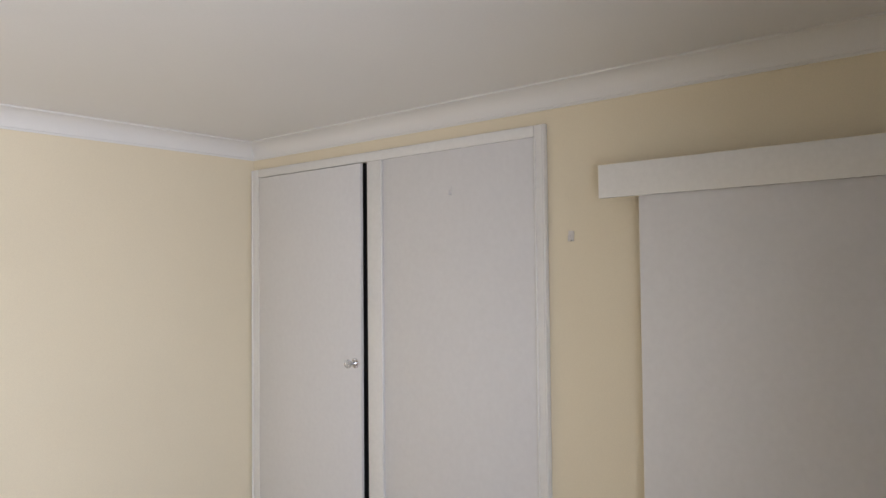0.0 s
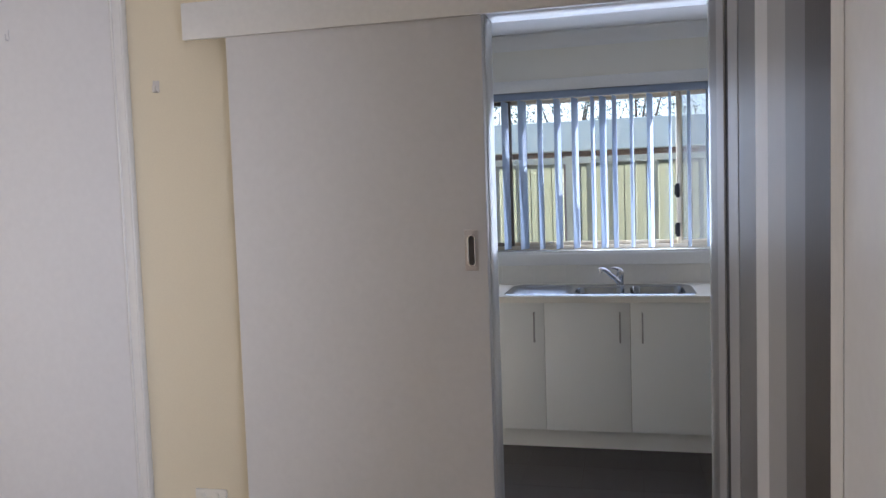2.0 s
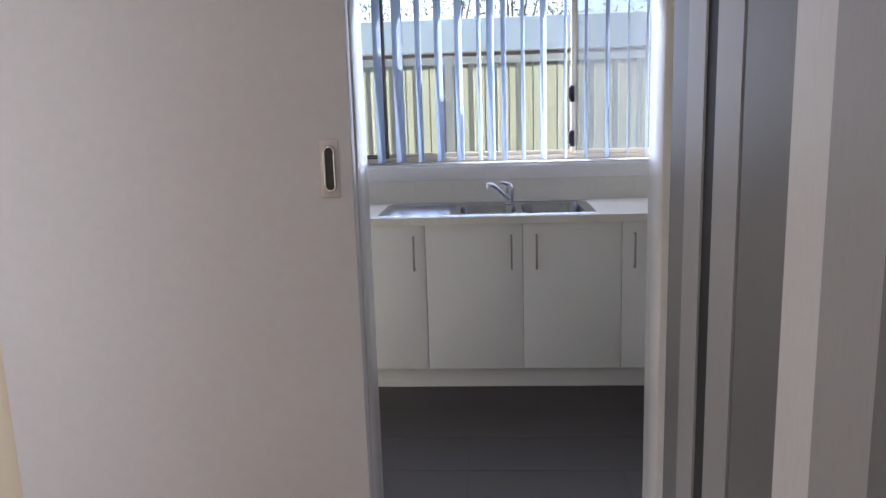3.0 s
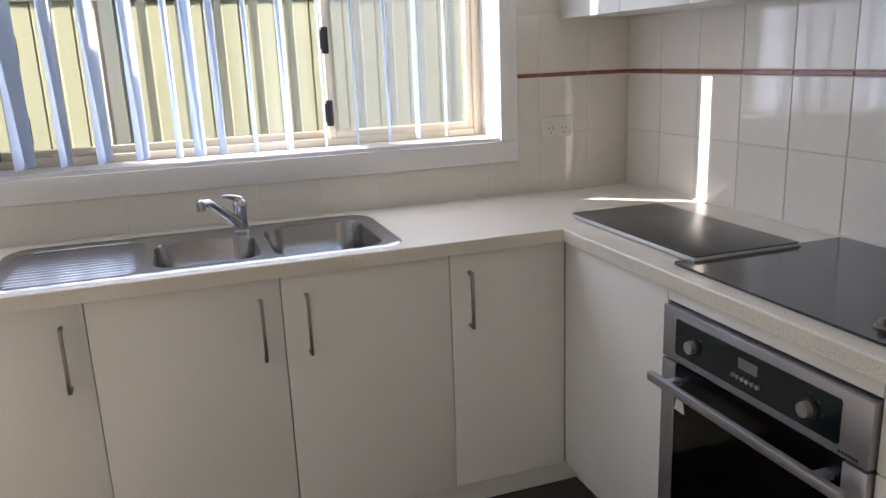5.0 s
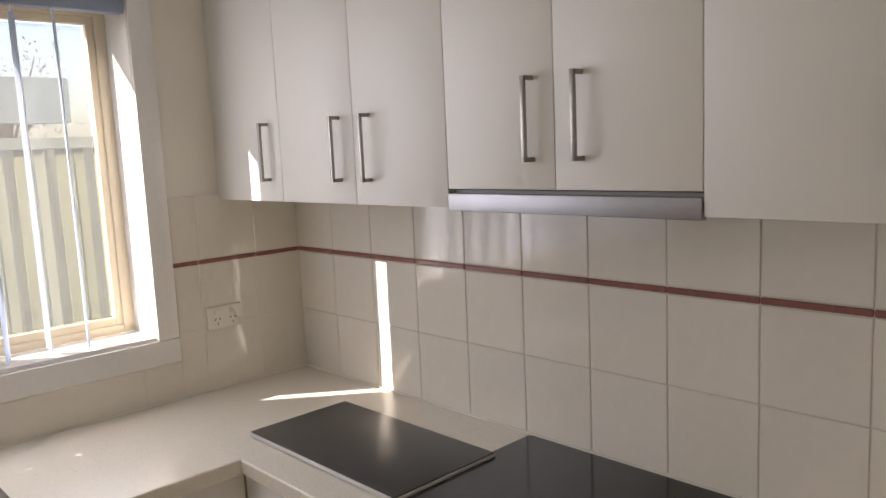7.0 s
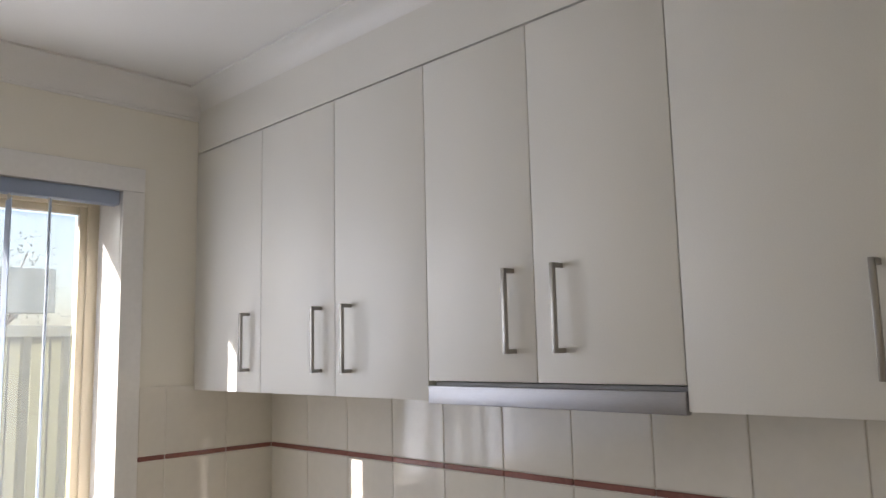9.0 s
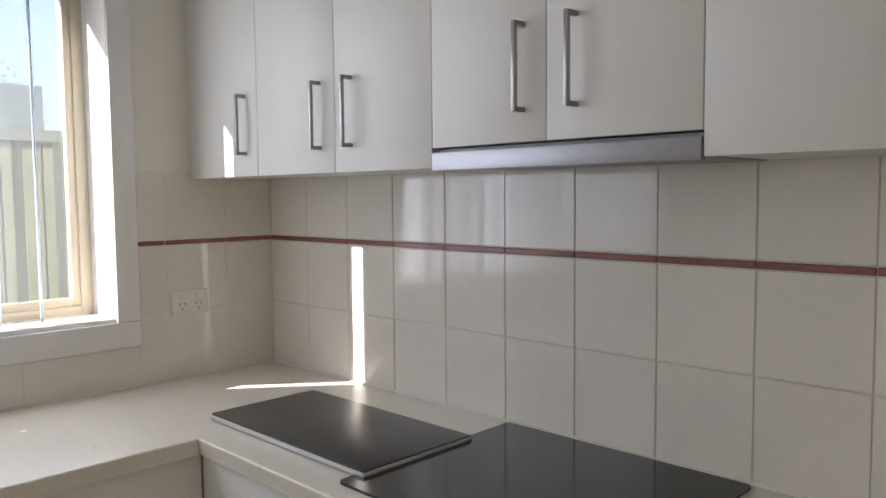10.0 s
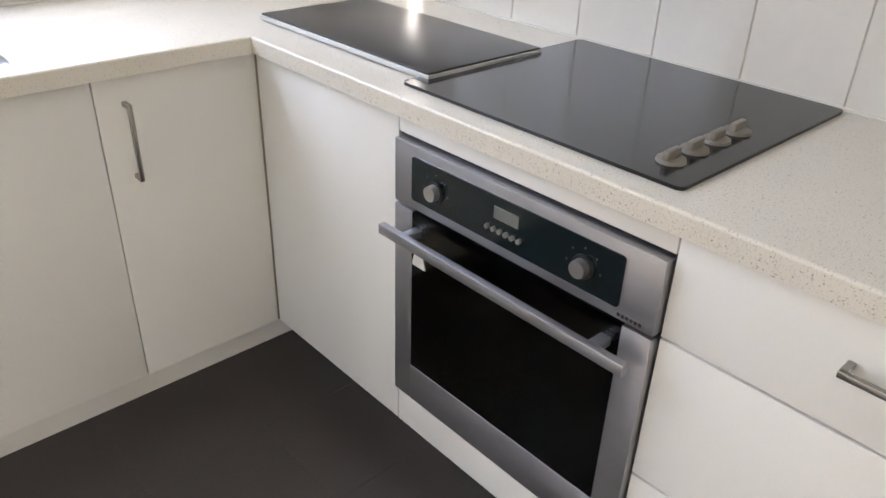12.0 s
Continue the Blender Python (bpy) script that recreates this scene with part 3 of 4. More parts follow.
solid("cabinet_filler", boxes((KLEFT, -2.843, FRONT, FRONT + DOORT, 0.131, 0.8595), bevel=0.001), CAB, "cream laminate filler strip at the wall", "panel")

OY0, OY1 = -1.090, -1.680   # oven bay
u = thing("corner_cabinet", (-0.29, -0.83, 0), "cream laminate blind corner cupboard beside the oven", "cabinet", "kitchen base cabinets")
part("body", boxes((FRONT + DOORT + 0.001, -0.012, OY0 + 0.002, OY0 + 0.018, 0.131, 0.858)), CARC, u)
part("door", boxes((FRONT, FRONT + DOORT, OY0 + GAPM, -0.585, 0.131, 0.8595), bevel=0.0015), CAB, u, smooth=True)

ovc = thing("oven_cabinet", (-0.29, (OY0 + OY1) / 2, 0), "cream laminate housing panels around the oven", "cabinet")
part("top_rail", boxes((FRONT, FRONT + DOORT, OY1 + GAPM, OY0 - GAPM, 0.8275, 0.861), bevel=0.001), CAB, ovc, smooth=True)
part("bottom_panel", boxes((FRONT, FRONT + DOORT, OY1 + GAPM, OY0 - GAPM, 0.131, 0.226), bevel=0.001), CAB, ovc, smooth=True)
part("shelf", boxes((FRONT + DOORT + 0.002, -0.05, OY1 + 0.004, OY0 - 0.004, 0.22, 0.226)), CAVITY, ovc, "dark oven shelf")
# black strip set into the gap to give it its shade
part("gap_shade_strip", boxes((FRONT + 0.006, FRONT + 0.012, OY1 + 0.001, OY0 - 0.001, 0.8205, 0.8275)), CAVITY, ovc, "dark strip standing in for shade above the oven")

du = thing("drawer_unit", (-0.29, -1.98, 0), "cream laminate drawer unit with bar handles", "cabinet", "kitchen base cabinets")
for yy in (OY1 - 0.02, -2.416):
    part("side_panel", boxes((FRONT + DOORT + 0.001, -0.012, yy, yy + 0.016, 0.131, 0.858)), CARC, du)
for z0, z1 in ((0.692, 0.8595), (0.424, 0.688), (0.131, 0.420)):
    d = part("drawer_front", boxes((FRONT, FRONT + DOORT, -2.418, OY1 - 0.001, z0, z1), bevel=0.0015), CAB, du, smooth=True)
    hz = (z0 + z1) / 2 + (0.013 if z0 > 0.5 else 0.002)
    bar_handle(d, (FRONT, -2.085, hz), (FRONT, -1.925, hz), (-1, 0, 0))

# ---- benchtop ----
BT, BB = 0.9, 0.862


def rounded_front(bm, axis, front, back, a, b, r=0.005):
    pts = [(back, BB), (front + r * 0.5, BB)]
    for i in range(7):
        t = math.pi / 2 * i / 6
        pts.append((front + r - r * math.cos(t), BT - r + r * math.sin(t)))
    pts.append((back, BT))
    return prism(bm, pts, axis, a, b)


bench = thing("benchtop", (-0.6, -0.6, BB), "cream speckled laminate kitchen benchtop with rounded edge", "benchtop")
bm = bmesh.new()
HX0, HX1, HY0, HY1 = -1.765, -1.100, -0.553, -0.145
gx, gy = [KLEFT + 0.001, HX0, HX1, -0.6, -0.012], [-0.6, HY0, HY1, -0.010]
gv = {(i, j, z): bm.verts.new((gx[i], gy[j], z)) for i in range(5) for j in range(4) for z in (BB, BT)}
cells = {(i, j) for i in range(4) for j in range(3)} - {(1, 1)}
for i, j in cells:
    for z in (BB, BT):
        bm.faces.new([gv[i + di, j + dj, z] for di, dj in ((0, 0), (1, 0), (1, 1), (0, 1))])
    for di, dj, (p0, p1) in ((-1, 0, ((0, 0), (0, 1))), (1, 0, ((1, 0), (1, 1))), (0, -1, ((0, 0), (1, 0))), (0, 1, ((0, 1), (1, 1)))):
        if (i + di, j + dj) not in cells:
            bm.faces.new([gv[i + p0[0], j + p0[1], BB], gv[i + p1[0], j + p1[1], BB], gv[i + p1[0], j + p1[1], BT], gv[i + p0[0], j + p0[1], BT]])
bmesh.ops.recalc_face_normals(bm, faces=bm.faces)
lip = [e for e in bm.edges if all(abs(v.co.y + 0.6) < 1e-5 and abs(v.co.z - BT) < 1e-5 and v.co.x < -0.599 for v in e.verts)]
bmesh.ops.bevel(bm, geom=lip, offset=0.005, segments=4, profile=0.5, affect="EDGES")
part("sink_run_top", bm, BENCH, bench)
part("cooktop_run_top", rounded_front(bmesh.new(), "y", -0.6, -0.012, KBACK + 0.001, -0.6), BENCH, bench)
solid("bench_sealant", boxes((KLEFT, -0.012, -0.0165, -0.009, BT, BT + 0.004), (-0.0165, -0.009, KBACK, -0.0165, BT, BT + 0.004)), material("white_silicone", (0.78, 0.75, 0.68), 0.4), "white silicone bead along the bench", "sealant", "structure")

# ---- sink ----
SZ = BT + 0.0035
sk = thing("sink", (-1.593, -0.3, BT), "stainless steel double bowl sink with ridged drainer", "sink")


def rounded_rect(x0, x1, y0, y1, r, n=6):
    pts = []
    for cx, cy, a0 in ((x1 - r, y1 - r, 0), (x0 + r, y1 - r, 90), (x0 + r, y0 + r, 180), (x1 - r, y0 + r, 270)):
        for i in range(n + 1):
            a = radians(a0 + 90 * i / n)
            pts.append((cx + r * math.cos(a), cy + r * math.sin(a)))
    return pts


def loop(bm, pts, z):
    return [bm.verts.new((x, y, z)) for x, y in pts]


def bridge(bm, a, b):
    n = len(a)
    for i in range(n):
        bm.faces.new((a[i], a[(i + 1) % n], b[(i + 1) % n], b[i]))


SX0, SX1, SY0, SY1 = -2.133, -1.062, -0.570, -0.090
B1, B2, DR = (-1.730, -1.450, -0.520, -0.215), (-1.418, -1.115, -0.545, -0.160), (-2.104, -1.752, -0.540, -0.145)
bm = bmesh.new()
outer = loop(bm, rounded_rect(SX0, SX1, SY0, SY1, 0.075), BT + 0.0008)
inner = loop(bm, rounded_rect(SX0 + 0.012, SX1 - 0.012, SY0 + 0.012, SY1 - 0.012, 0.066), SZ + 0.002)
flat = loop(bm, rounded_rect(SX0 + 0.022, SX1 - 0.022, SY0 + 0.022, SY1 - 0.022, 0.058), SZ - 0.0005)
bridge(bm, outer, inner)
bridge(bm, inner, flat)
holes = [loop(bm, rounded_rect(*b, r), SZ - 0.0005) for b, r in ((B1, 0.06), (B2, 0.07), (DR, 0.07))]
edges = []
for lp in [flat] + holes:
    for i in range(len(lp)):
        e = bm.edges.get((lp[i], lp[(i + 1) % len(lp)]))
        edges.append(e or bm.edges.new((lp[i], lp[(i + 1) % len(lp)])))
bmesh.ops.triangle_fill(bm, use_beauty=True, use_dissolve=False, edges=edges)
for f in [f for f in bm.faces if all(any(v in h for h in holes[k:k + 1]) for v in f.verts for k in (0,))]:
    bm.faces.remove(f)
for k in (1, 2):
    hs = set(holes[k])
    for f in [f for f in bm.faces if all(v in hs for v in f.verts)]:
        bm.faces.remove(f)
bmesh.ops.recalc_face_normals(bm, faces=bm.faces)
part("rim", bm, SINKS, sk, "polished steel rim", True)


def bowl(b, r, depth):
    bm = bmesh.new()
    steps = [(0, 0.0, -0.0005), (0.003, 0.0, -0.006), (0.008, 0.005, -depth * 0.6), (0.02, 0.01, -depth * 0.85), (0.04, 0.01, -depth), (0.09, 0.0, -depth - 0.004)]
    prev = None
    for inset, dr, z in steps:
        lp = loop(bm, rounded_rect(b[0] + inset, b[1] - inset, b[2] + inset, b[3] - inset, max(0.03, r - inset * 0.3)), SZ + z)
        if prev:
            bridge(bm, prev, lp)
        prev = lp
    bm.faces.new(prev)
    bmesh.ops.recalc_face_normals(bm, faces=bm.faces)
    for f in bm.faces:
        f.normal_flip()
    return bm


for b, r, dep in ((B1, 0.06, 0.13), (B2, 0.07, 0.16)):
    bp = part("bowl", bowl(b, r, dep), SINKS, sk, smooth=True)
    cx, cy = (b[0] + b[1]) / 2, (b[2] + b[3]) / 2
    bm = rod(bmesh.new(), (cx, cy, SZ - dep - 0.004), (cx, cy, SZ - dep - 0.001), 0.042, 28)
    rod(bm, (cx, cy, SZ - dep - 0.002), (cx, cy, SZ - dep + 0.001), 0.016, 20)
    part("waste", bm, CHROME, bp, "chrome basket waste", True)
# ridged drainer tray
bm = bmesh.new()
cols, rows, CR = 24, 112, 0.07
grid = []
for j in range(rows + 1):
    y = DR[2] + (DR[3] - DR[2]) * j / rows
    near = min(y - DR[2], DR[3] - y)
    cut = CR - math.sqrt(max(0, CR * CR - (CR - near) ** 2)) if near < CR else 0.0
    line = []
    for i in range(cols + 1):
        x = DR[0] + cut + (DR[1] - DR[0] - 2 * cut) * i / cols
        inside = 0 < j < rows and 0 < i < cols
        ridge = 0.0020 * (0.5 + 0.5 * math.cos(j * math.pi / 4)) if 7 < j < rows - 7 and 1 < i < cols - 1 else 0
        line.append(bm.verts.new((x, y, SZ - 0.0005 - (0.0024 if inside else 0) + ridge)))
    grid.append(line)
for a, b in zip(grid, grid[1:]):
    for i in range(cols):
        bm.faces.new((a[i], a[i + 1], b[i + 1], b[i]))
part("drainer", bm, material("ridged_drainer_steel", (0.25, 0.26, 0.28), 0.26, 1.0, vary=0.1, grain=50, fine=160, bump=0.01), sk, "ridged steel drainer", True)

# mixer tap
TX, TY = -1.474, -0.150
tap = thing("mixer_tap", (TX, TY, SZ), "chrome single lever kitchen mixer tap", "tap")
bm = rod(bmesh.new(), (TX, TY, SZ - 0.002), (TX, TY, SZ + 0.006), 0.029, 24, 0.026)
rod(bm, (TX, TY, SZ + 0.006), (TX + 0.002, TY, SZ + 0.078), 0.021, 24, 0.0225)
part("body", bm, CHROME, tap, smooth=True)
bm = bmesh.new()
sp = [(TX - 0.004, TY - 0.006, SZ + 0.020), (TX - 0.045, TY - 0.040, SZ + 0.064), (TX - 0.082, TY - 0.074, SZ + 0.101), (TX - 0.092, TY - 0.083, SZ + 0.108), (TX - 0.112, TY - 0.100, SZ + 0.111)]
for p, q, r1, r2 in zip(sp, sp[1:], (0.0165, 0.0145, 0.0125, 0.0125), (0.0145, 0.0125, 0.0125, 0.012)):
    rod(bm, p, q, r1, 16, r2)
    bmesh.ops.create_uvsphere(bm, u_segments=14, v_segments=8, radius=r2, matrix=Matrix.Translation(q))
part("spout", bm, CHROME, tap, smooth=True)
bm = rod(bmesh.new(), (TX - 0.114, TY - 0.102, SZ + 0.117), (TX - 0.114, TY - 0.102, SZ + 0.090), 0.013, 16, 0.012)
part("aerator", bm, CHROME, tap, smooth=True)
bm = bmesh.new()
bmesh.ops.create_uvsphere(bm, u_segments=18, v_segments=10, radius=0.0225, matrix=Matrix.Translation((TX + 0.002, TY, SZ + 0.08)))
lv = [(TX + 0.002, TY, SZ + 0.094), (TX - 0.014, TY - 0.005, SZ + 0.104), (TX - 0.032, TY - 0.012, SZ + 0.110), (TX - 0.046, TY - 0.017, SZ + 0.111)]
for p, q, r1, r2 in zip(lv, lv[1:], (0.015, 0.0105, 0.008), (0.0105, 0.008, 0.006)):
    rod(bm, p, q, r1, 12, r2)
    bmesh.ops.create_uvsphere(bm, u_segments=10, v_segments=6, radius=r2, matrix=Matrix.Translation(q))
part("lever", bm, CHROME, tap, smooth=True)

# ---- cooktop ----
CX0, CX1, CY0, CY1 = -0.551, -0.030, -1.651, -1.057
hob = thing("cooktop", (-0.3, -1.345, BT), "black glass electric cooktop with four knobs", "cooktop")
bm = prism(bmesh.new(), rounded_rect(CX0, CX1, CY0, CY1, 0.012, 4), "z", BT + 0.0005, BT + 0.0065)
part("glass_plate", bm, BLACKGLASS, hob)
for k in range(4):
    kx = -0.480 + 0.0630 * k
    bm = rod(bmesh.new(), (kx, -1.587, BT + 0.0065), (kx, -1.587, BT + 0.0115), 0.0225, 28, 0.0215)
    kb = part("knob", bm, KNOB, hob, "putty grey control knob", True)
    bm = bmesh.new()
    box(bm, -0.0055, 0.0055, -0.0185, 0.0185, 0.0, 0.0150, bevel=0.0025)
    bmesh.ops.transform(bm, matrix=pose(kx, -1.587, BT + 0.0105, 0, 0, -88), verts=bm.verts)
    part("grip", bm, KNOB, kb, smooth=True)

# dark glass worktop saver with an aluminium edge
sav = thing("worktop_saver", (-0.35, -0.77, BT), "dark glass worktop saver with aluminium edge on the bench", "worktop saver")
VX0, VX1, VY0, VY1 = -0.507, -0.188, -1.082, -0.482
part("glass_top", boxes((VX0 + 0.003, VX1 - 0.003, VY0 + 0.003, VY1 - 0.003, BT + 0.012, BT + 0.0175), bevel=0.0015), BOARD, sav, "dark glass top", True)
part("edge_frame", boxes((VX0, VX1, VY0, VY1, BT + 0.003, BT + 0.0135), bevel=0.0015), material("brushed_aluminium_edge", (0.66, 0.66, 0.65), 0.4, 0.35, vary=0.06), sav, "aluminium edge", True)
for fx in (VX0 + 0.03, VX1 - 0.03):
    for fy in (VY0 + 0.03, VY1 - 0.03):
        part("foot", rod(bmesh.new(), (fx, fy, BT), (fx, fy, BT + 0.004), 0.008, 10), PLASTIC, sav, "white rubber foot")

# ---- oven ----
VXF = -0.598
ov = thing("oven", (-0.33, (OY0 + OY1) / 2, 0.226), "stainless steel built-in electric oven with black glass door", "oven")
OL, OR = OY0 - 0.006, OY1 + 0.003
part("cavity", boxes((-0.53, -0.09, OR + 0.03, OR + 0.04, 0.28, 0.67), (-0.53, -0.09, OL - 0.04, OL - 0.03, 0.28, 0.67), (-0.1, -0.09, OR + 0.04, OL - 0.04, 0.28, 0.67), (-0.53, -0.09, OR + 0.04, OL - 0.04, 0.27, 0.28), (-0.53, -0.09, OR + 0.04, OL - 0.04, 0.67, 0.68)), material("blue_black_enamel", (0.022, 0.036, 0.043), 0.3, vary=0.2), ov, "dark enamel oven cavity")
bm = bmesh.new()
for k in range(12):
    yy = OR + 0.06 + (OL - OR - 0.12) * k / 11
    rod(bm, (-0.50, yy, 0.397), (-0.12, yy, 0.397), 0.0028, 6)
for xx in (-0.51, -0.31, -0.12):
    rod(bm, (xx, OR + 0.045, 0.394), (xx, OL - 0.045, 0.394), 0.0045, 6)
rod(bm, (-0.556, OR + 0.135, 0.452), (-0.556, OL - 0.135, 0.452), 0.0035, 8)
for yy in (OR + 0.135, OL - 0.135):
    rod(bm, (-0.556, yy, 0.452), (-0.51, yy, 0.394), 0.0035, 8)
part("oven_rack", bm, material("zinc_rack_wire", (0.78, 0.78, 0.78), 0.3),  ov, "wire oven rack")
cp = part("control_panel", boxes((VXF, FRONT + 0.03, OR, OL, 0.694, 0.820), bevel=0.002), STEEL, ov, "brushed steel control panel", True)
bm = prism(bmesh.new(), rounded_rect(OR + 0.062, OL - 0.052, 0.714, 0.800, 0.006, 3), "x", VXF - 0.003, VXF + 0.001)
part("black_fascia", bm, BLACKPANEL, cp, "glossy black control fascia")
part("display", boxes((VXF - 0.0045, VXF - 0.002, -1.412, -1.357, 0.760, 0.783), bevel=0.001), LCD, cp, "grey clock display")
for k in range(6):
    yy = -1.346 - 0.0142 * k
    part("button", rod(bmesh.new(), (VXF - 0.002, yy, 0.741), (VXF - 0.009, yy, 0.741), 0.0046, 14), KNOBFACE, cp, "small chrome button", True)
for ky in (-1.214, -1.545):
    bm = rod(bmesh.new(), (VXF - 0.002, ky, 0.753), (VXF - 0.007, ky, 0.753), 0.0205, 28)
    kb = part("knob_skirt", bm, BLACK, cp, "black knob skirt", True)
    bm = rod(bmesh.new(), (VXF - 0.006, ky, 0.753), (VXF - 0.020, ky, 0.753), 0.0152, 28, 0.0142)
    part("knob", bm, KNOBFACE, kb, "round steel control knob", True)
    for a in (0, 45, 90, 135, 180):
        my, mz = ky + 0.032 * math.cos(radians(a)), 0.753 + 0.032 * math.sin(radians(a))
        part("dial_mark", boxes((VXF - 0.0036, VXF - 0.0028, my - 0.0013, my + 0.0013, mz - 0.0013, mz + 0.0013)), LCD, cp, "pale printed dial mark")
bm = bmesh.new()
for k in range(6):
    box(bm, VXF - 0.0012, VXF + 0.0005, -1.619 - 0.0075 * k, -1.614 - 0.0075 * k, 0.7005, 0.7055)
part("badge", bm, INK, cp, "small dark printed badge")
od = part("oven_door", boxes((VXF, FRONT + 0.012, OR, OR + 0.052, 0.236, 0.688), (VXF, FRONT + 0.012, OL - 0.050, OL, 0.236, 0.688), (VXF, FRONT + 0.012, OR + 0.052, OL - 0.050, 0.236, 0.325), bevel=0.0015), STEEL, ov, "brushed steel oven door frame", True)
part("door_glass", boxes((VXF + 0.001, VXF + 0.006, OR + 0.053, OL - 0.051, 0.326, 0.686)), OVENGLASS, od, "smoked black door glass")
part("inner_border", boxes((VXF + 0.008, VXF + 0.012, OR + 0.053, OR + 0.10, 0.326, 0.686), (VXF + 0.008, VXF + 0.012, OL - 0.10, OL - 0.051, 0.326, 0.686), (VXF + 0.008, VXF + 0.012, OR + 0.10, OL - 0.10, 0.60, 0.686), (VXF + 0.008, VXF + 0.012, OR + 0.10, OL - 0.10, 0.326, 0.36)), BLACKPANEL, od, "black printed glass border")
bm = boxes((VXF - 0.049, VXF - 0.034, OR + 0.010, OL - 0.010, 0.640, 0.661), bevel=0.002)
hd = part("door_handle", bm, STEEL, od, "square brushed steel handle bar", True)
for hy in (OR + 0.075, OL - 0.07):
    part("handle_post", boxes((VXF - 0.035, VXF + 0.001, hy - 0.010, hy + 0.010, 0.643, 0.658), bevel=0.0015), STEEL, od, smooth=True)
bm = prism(bmesh.new(), [(-1.188, 0.575), (-1.150, 0.575), (-1.160, 0.618), (-1.176, 0.618)], "x", VXF - 0.0015, VXF + 0.0008)
part("sticker", bm, PAPER, od, "pale warning sticker on the glass")

# ---- upper cupboards and range hood ----
UX, UZ0, UZ1 = -0.29, 1.514, 2.272


def wall_unit(y0, y1, z0, doors, label):
    u = thing("wall_cabinet", (-0.14, (y0 + y1) / 2, z0), label, "cabinet", "kitchen wall cabinets")
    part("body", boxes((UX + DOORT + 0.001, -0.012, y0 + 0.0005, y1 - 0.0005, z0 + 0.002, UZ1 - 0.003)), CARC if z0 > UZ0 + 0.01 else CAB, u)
    for a, b, hy, hz in doors:
        d = part("door", boxes((UX, UX + DOORT, a + GAPM, b - GAPM, z0, UZ1 - 0.002), bevel=0.0012), CAB, u, smooth=True)
        if hy:
            bar_handle(d, (UX, hy, hz), (UX, hy, hz + 0.158), (-1, 0, 0))
    return u


wall_unit(-0.388, -0.001, UZ0, [(-0.388, -0.001, -0.327, 1.577)], "cream laminate wall cupboard in the window corner")
wall_unit(-1.064, -0.388, UZ0, [(-0.731, -0.388, -0.672, 1.576), (-1.064, -0.731, -0.794, 1.576)], "cream laminate double wall cupboard with bar handles")
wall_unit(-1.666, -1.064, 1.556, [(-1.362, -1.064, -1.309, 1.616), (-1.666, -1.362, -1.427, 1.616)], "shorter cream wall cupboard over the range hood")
wall_unit(-2.428, -1.666, UZ0, [(-2.005, -1.666, -1.961, 1.572), (-2.428, -2.005, -2.06, 1.572)], "cream laminate double wall cupboard beside the hood")
solid("bulkhead_panel", boxes((UX + 0.001, UX + 0.016, KBACK + 0.001, -0.001, UZ1 + 0.003, CEILZ - 0.001)), CAB, "cream panel closing the gap above the wall cupboards", "panel", "structure")
hood = thing("range_hood", (-0.15, -1.348, 1.505), "slim stainless steel slide-out range hood under the cupboard", "range hood")
part("front_strip", boxes((UX - 0.004, UX + 0.014, -1.665, -1.066, 1.508, 1.546), bevel=0.002), STEEL, hood, "brushed steel hood front", True)
part("body", boxes((UX + 0.016, -0.014, -1.659, -1.071, 1.514, 1.553)), material("grey_hood_paint", (0.32, 0.32, 0.32), 0.4), hood, "grey hood underside")

# ---- outside ----
solid("ground", boxes((-300, 300, 0.25, 600, -0.4, -0.15)), GROUND, "grey concrete and soil ground outside", "ground", "structure")
solid("wall_eave", boxes((-8, 6, 0.25, 0.44, 2.30, 2.36), (-8, 6, 0.40, 0.46, 2.28, 2.44)), TRIM, "white painted eave lining above the window", "eave", "structure")
# out of view, added to keep the sun off the window's left part
solid("wall_sunblock", boxes((-3.62, -3.5, 0.25, 1.5, -0.15, 2.7)), BRICKM, "unseen brick wall added to shade the left blind slats", "wall", "structure")
FY = 1.62
RIB = [(0, 0), (0.050, 0), (0.054, -0.006), (0.060, -0.006), (0.064, 0), (0.105, 0), (0.114, -0.018), (0.146, -0.018), (0.155, 0)]


def fence_panel(x0):
    f = thing("fence_panel", (x0, FY, -0.15), "cream ribbed steel fence panel with capped rails", "fence", "steel fence panels")
    bm = bmesh.new()
    pts = []
    x = 0.0
    while x < 2.3:
        pts += [(x0 + 0.03 + x + u, FY + v) for u, v in RIB]
        x += 0.178
    a = [bm.verts.new((x, y, -0.12)) for x, y in pts]
    b = [bm.verts.new((x, y, 1.75)) for x, y in pts]
    for i in range(len(pts) - 1):
        bm.faces.new((a[i], a[i + 1], b[i + 1], b[i]))
    bmesh.ops.solidify(bm, geom=bm.faces[:], thickness=0.001)
    part("sheet", bm, FENCE, f)
    part("rail", boxes((x0 + 0.03, x0 + 2.34, FY - 0.022, FY + 0.034, 1.722, 1.776), bevel=0.003), FENCE, f)
    part("rail", boxes((x0 + 0.03, x0 + 2.34, FY - 0.012, FY + 0.034, -0.10, -0.03), bevel=0.003), FENCE, f)
    part("post", boxes((x0 - 0.035, x0 + 0.03, FY - 0.03, FY + 0.05, -0.15, 1.785), bevel=0.003), FENCE, f)
    return f


first = fence_panel(-9.0)
for k in range(1, 7):
    copy_thing(first, Matrix.Translation((-9.0 + 2.375 * k, FY, -0.15)))

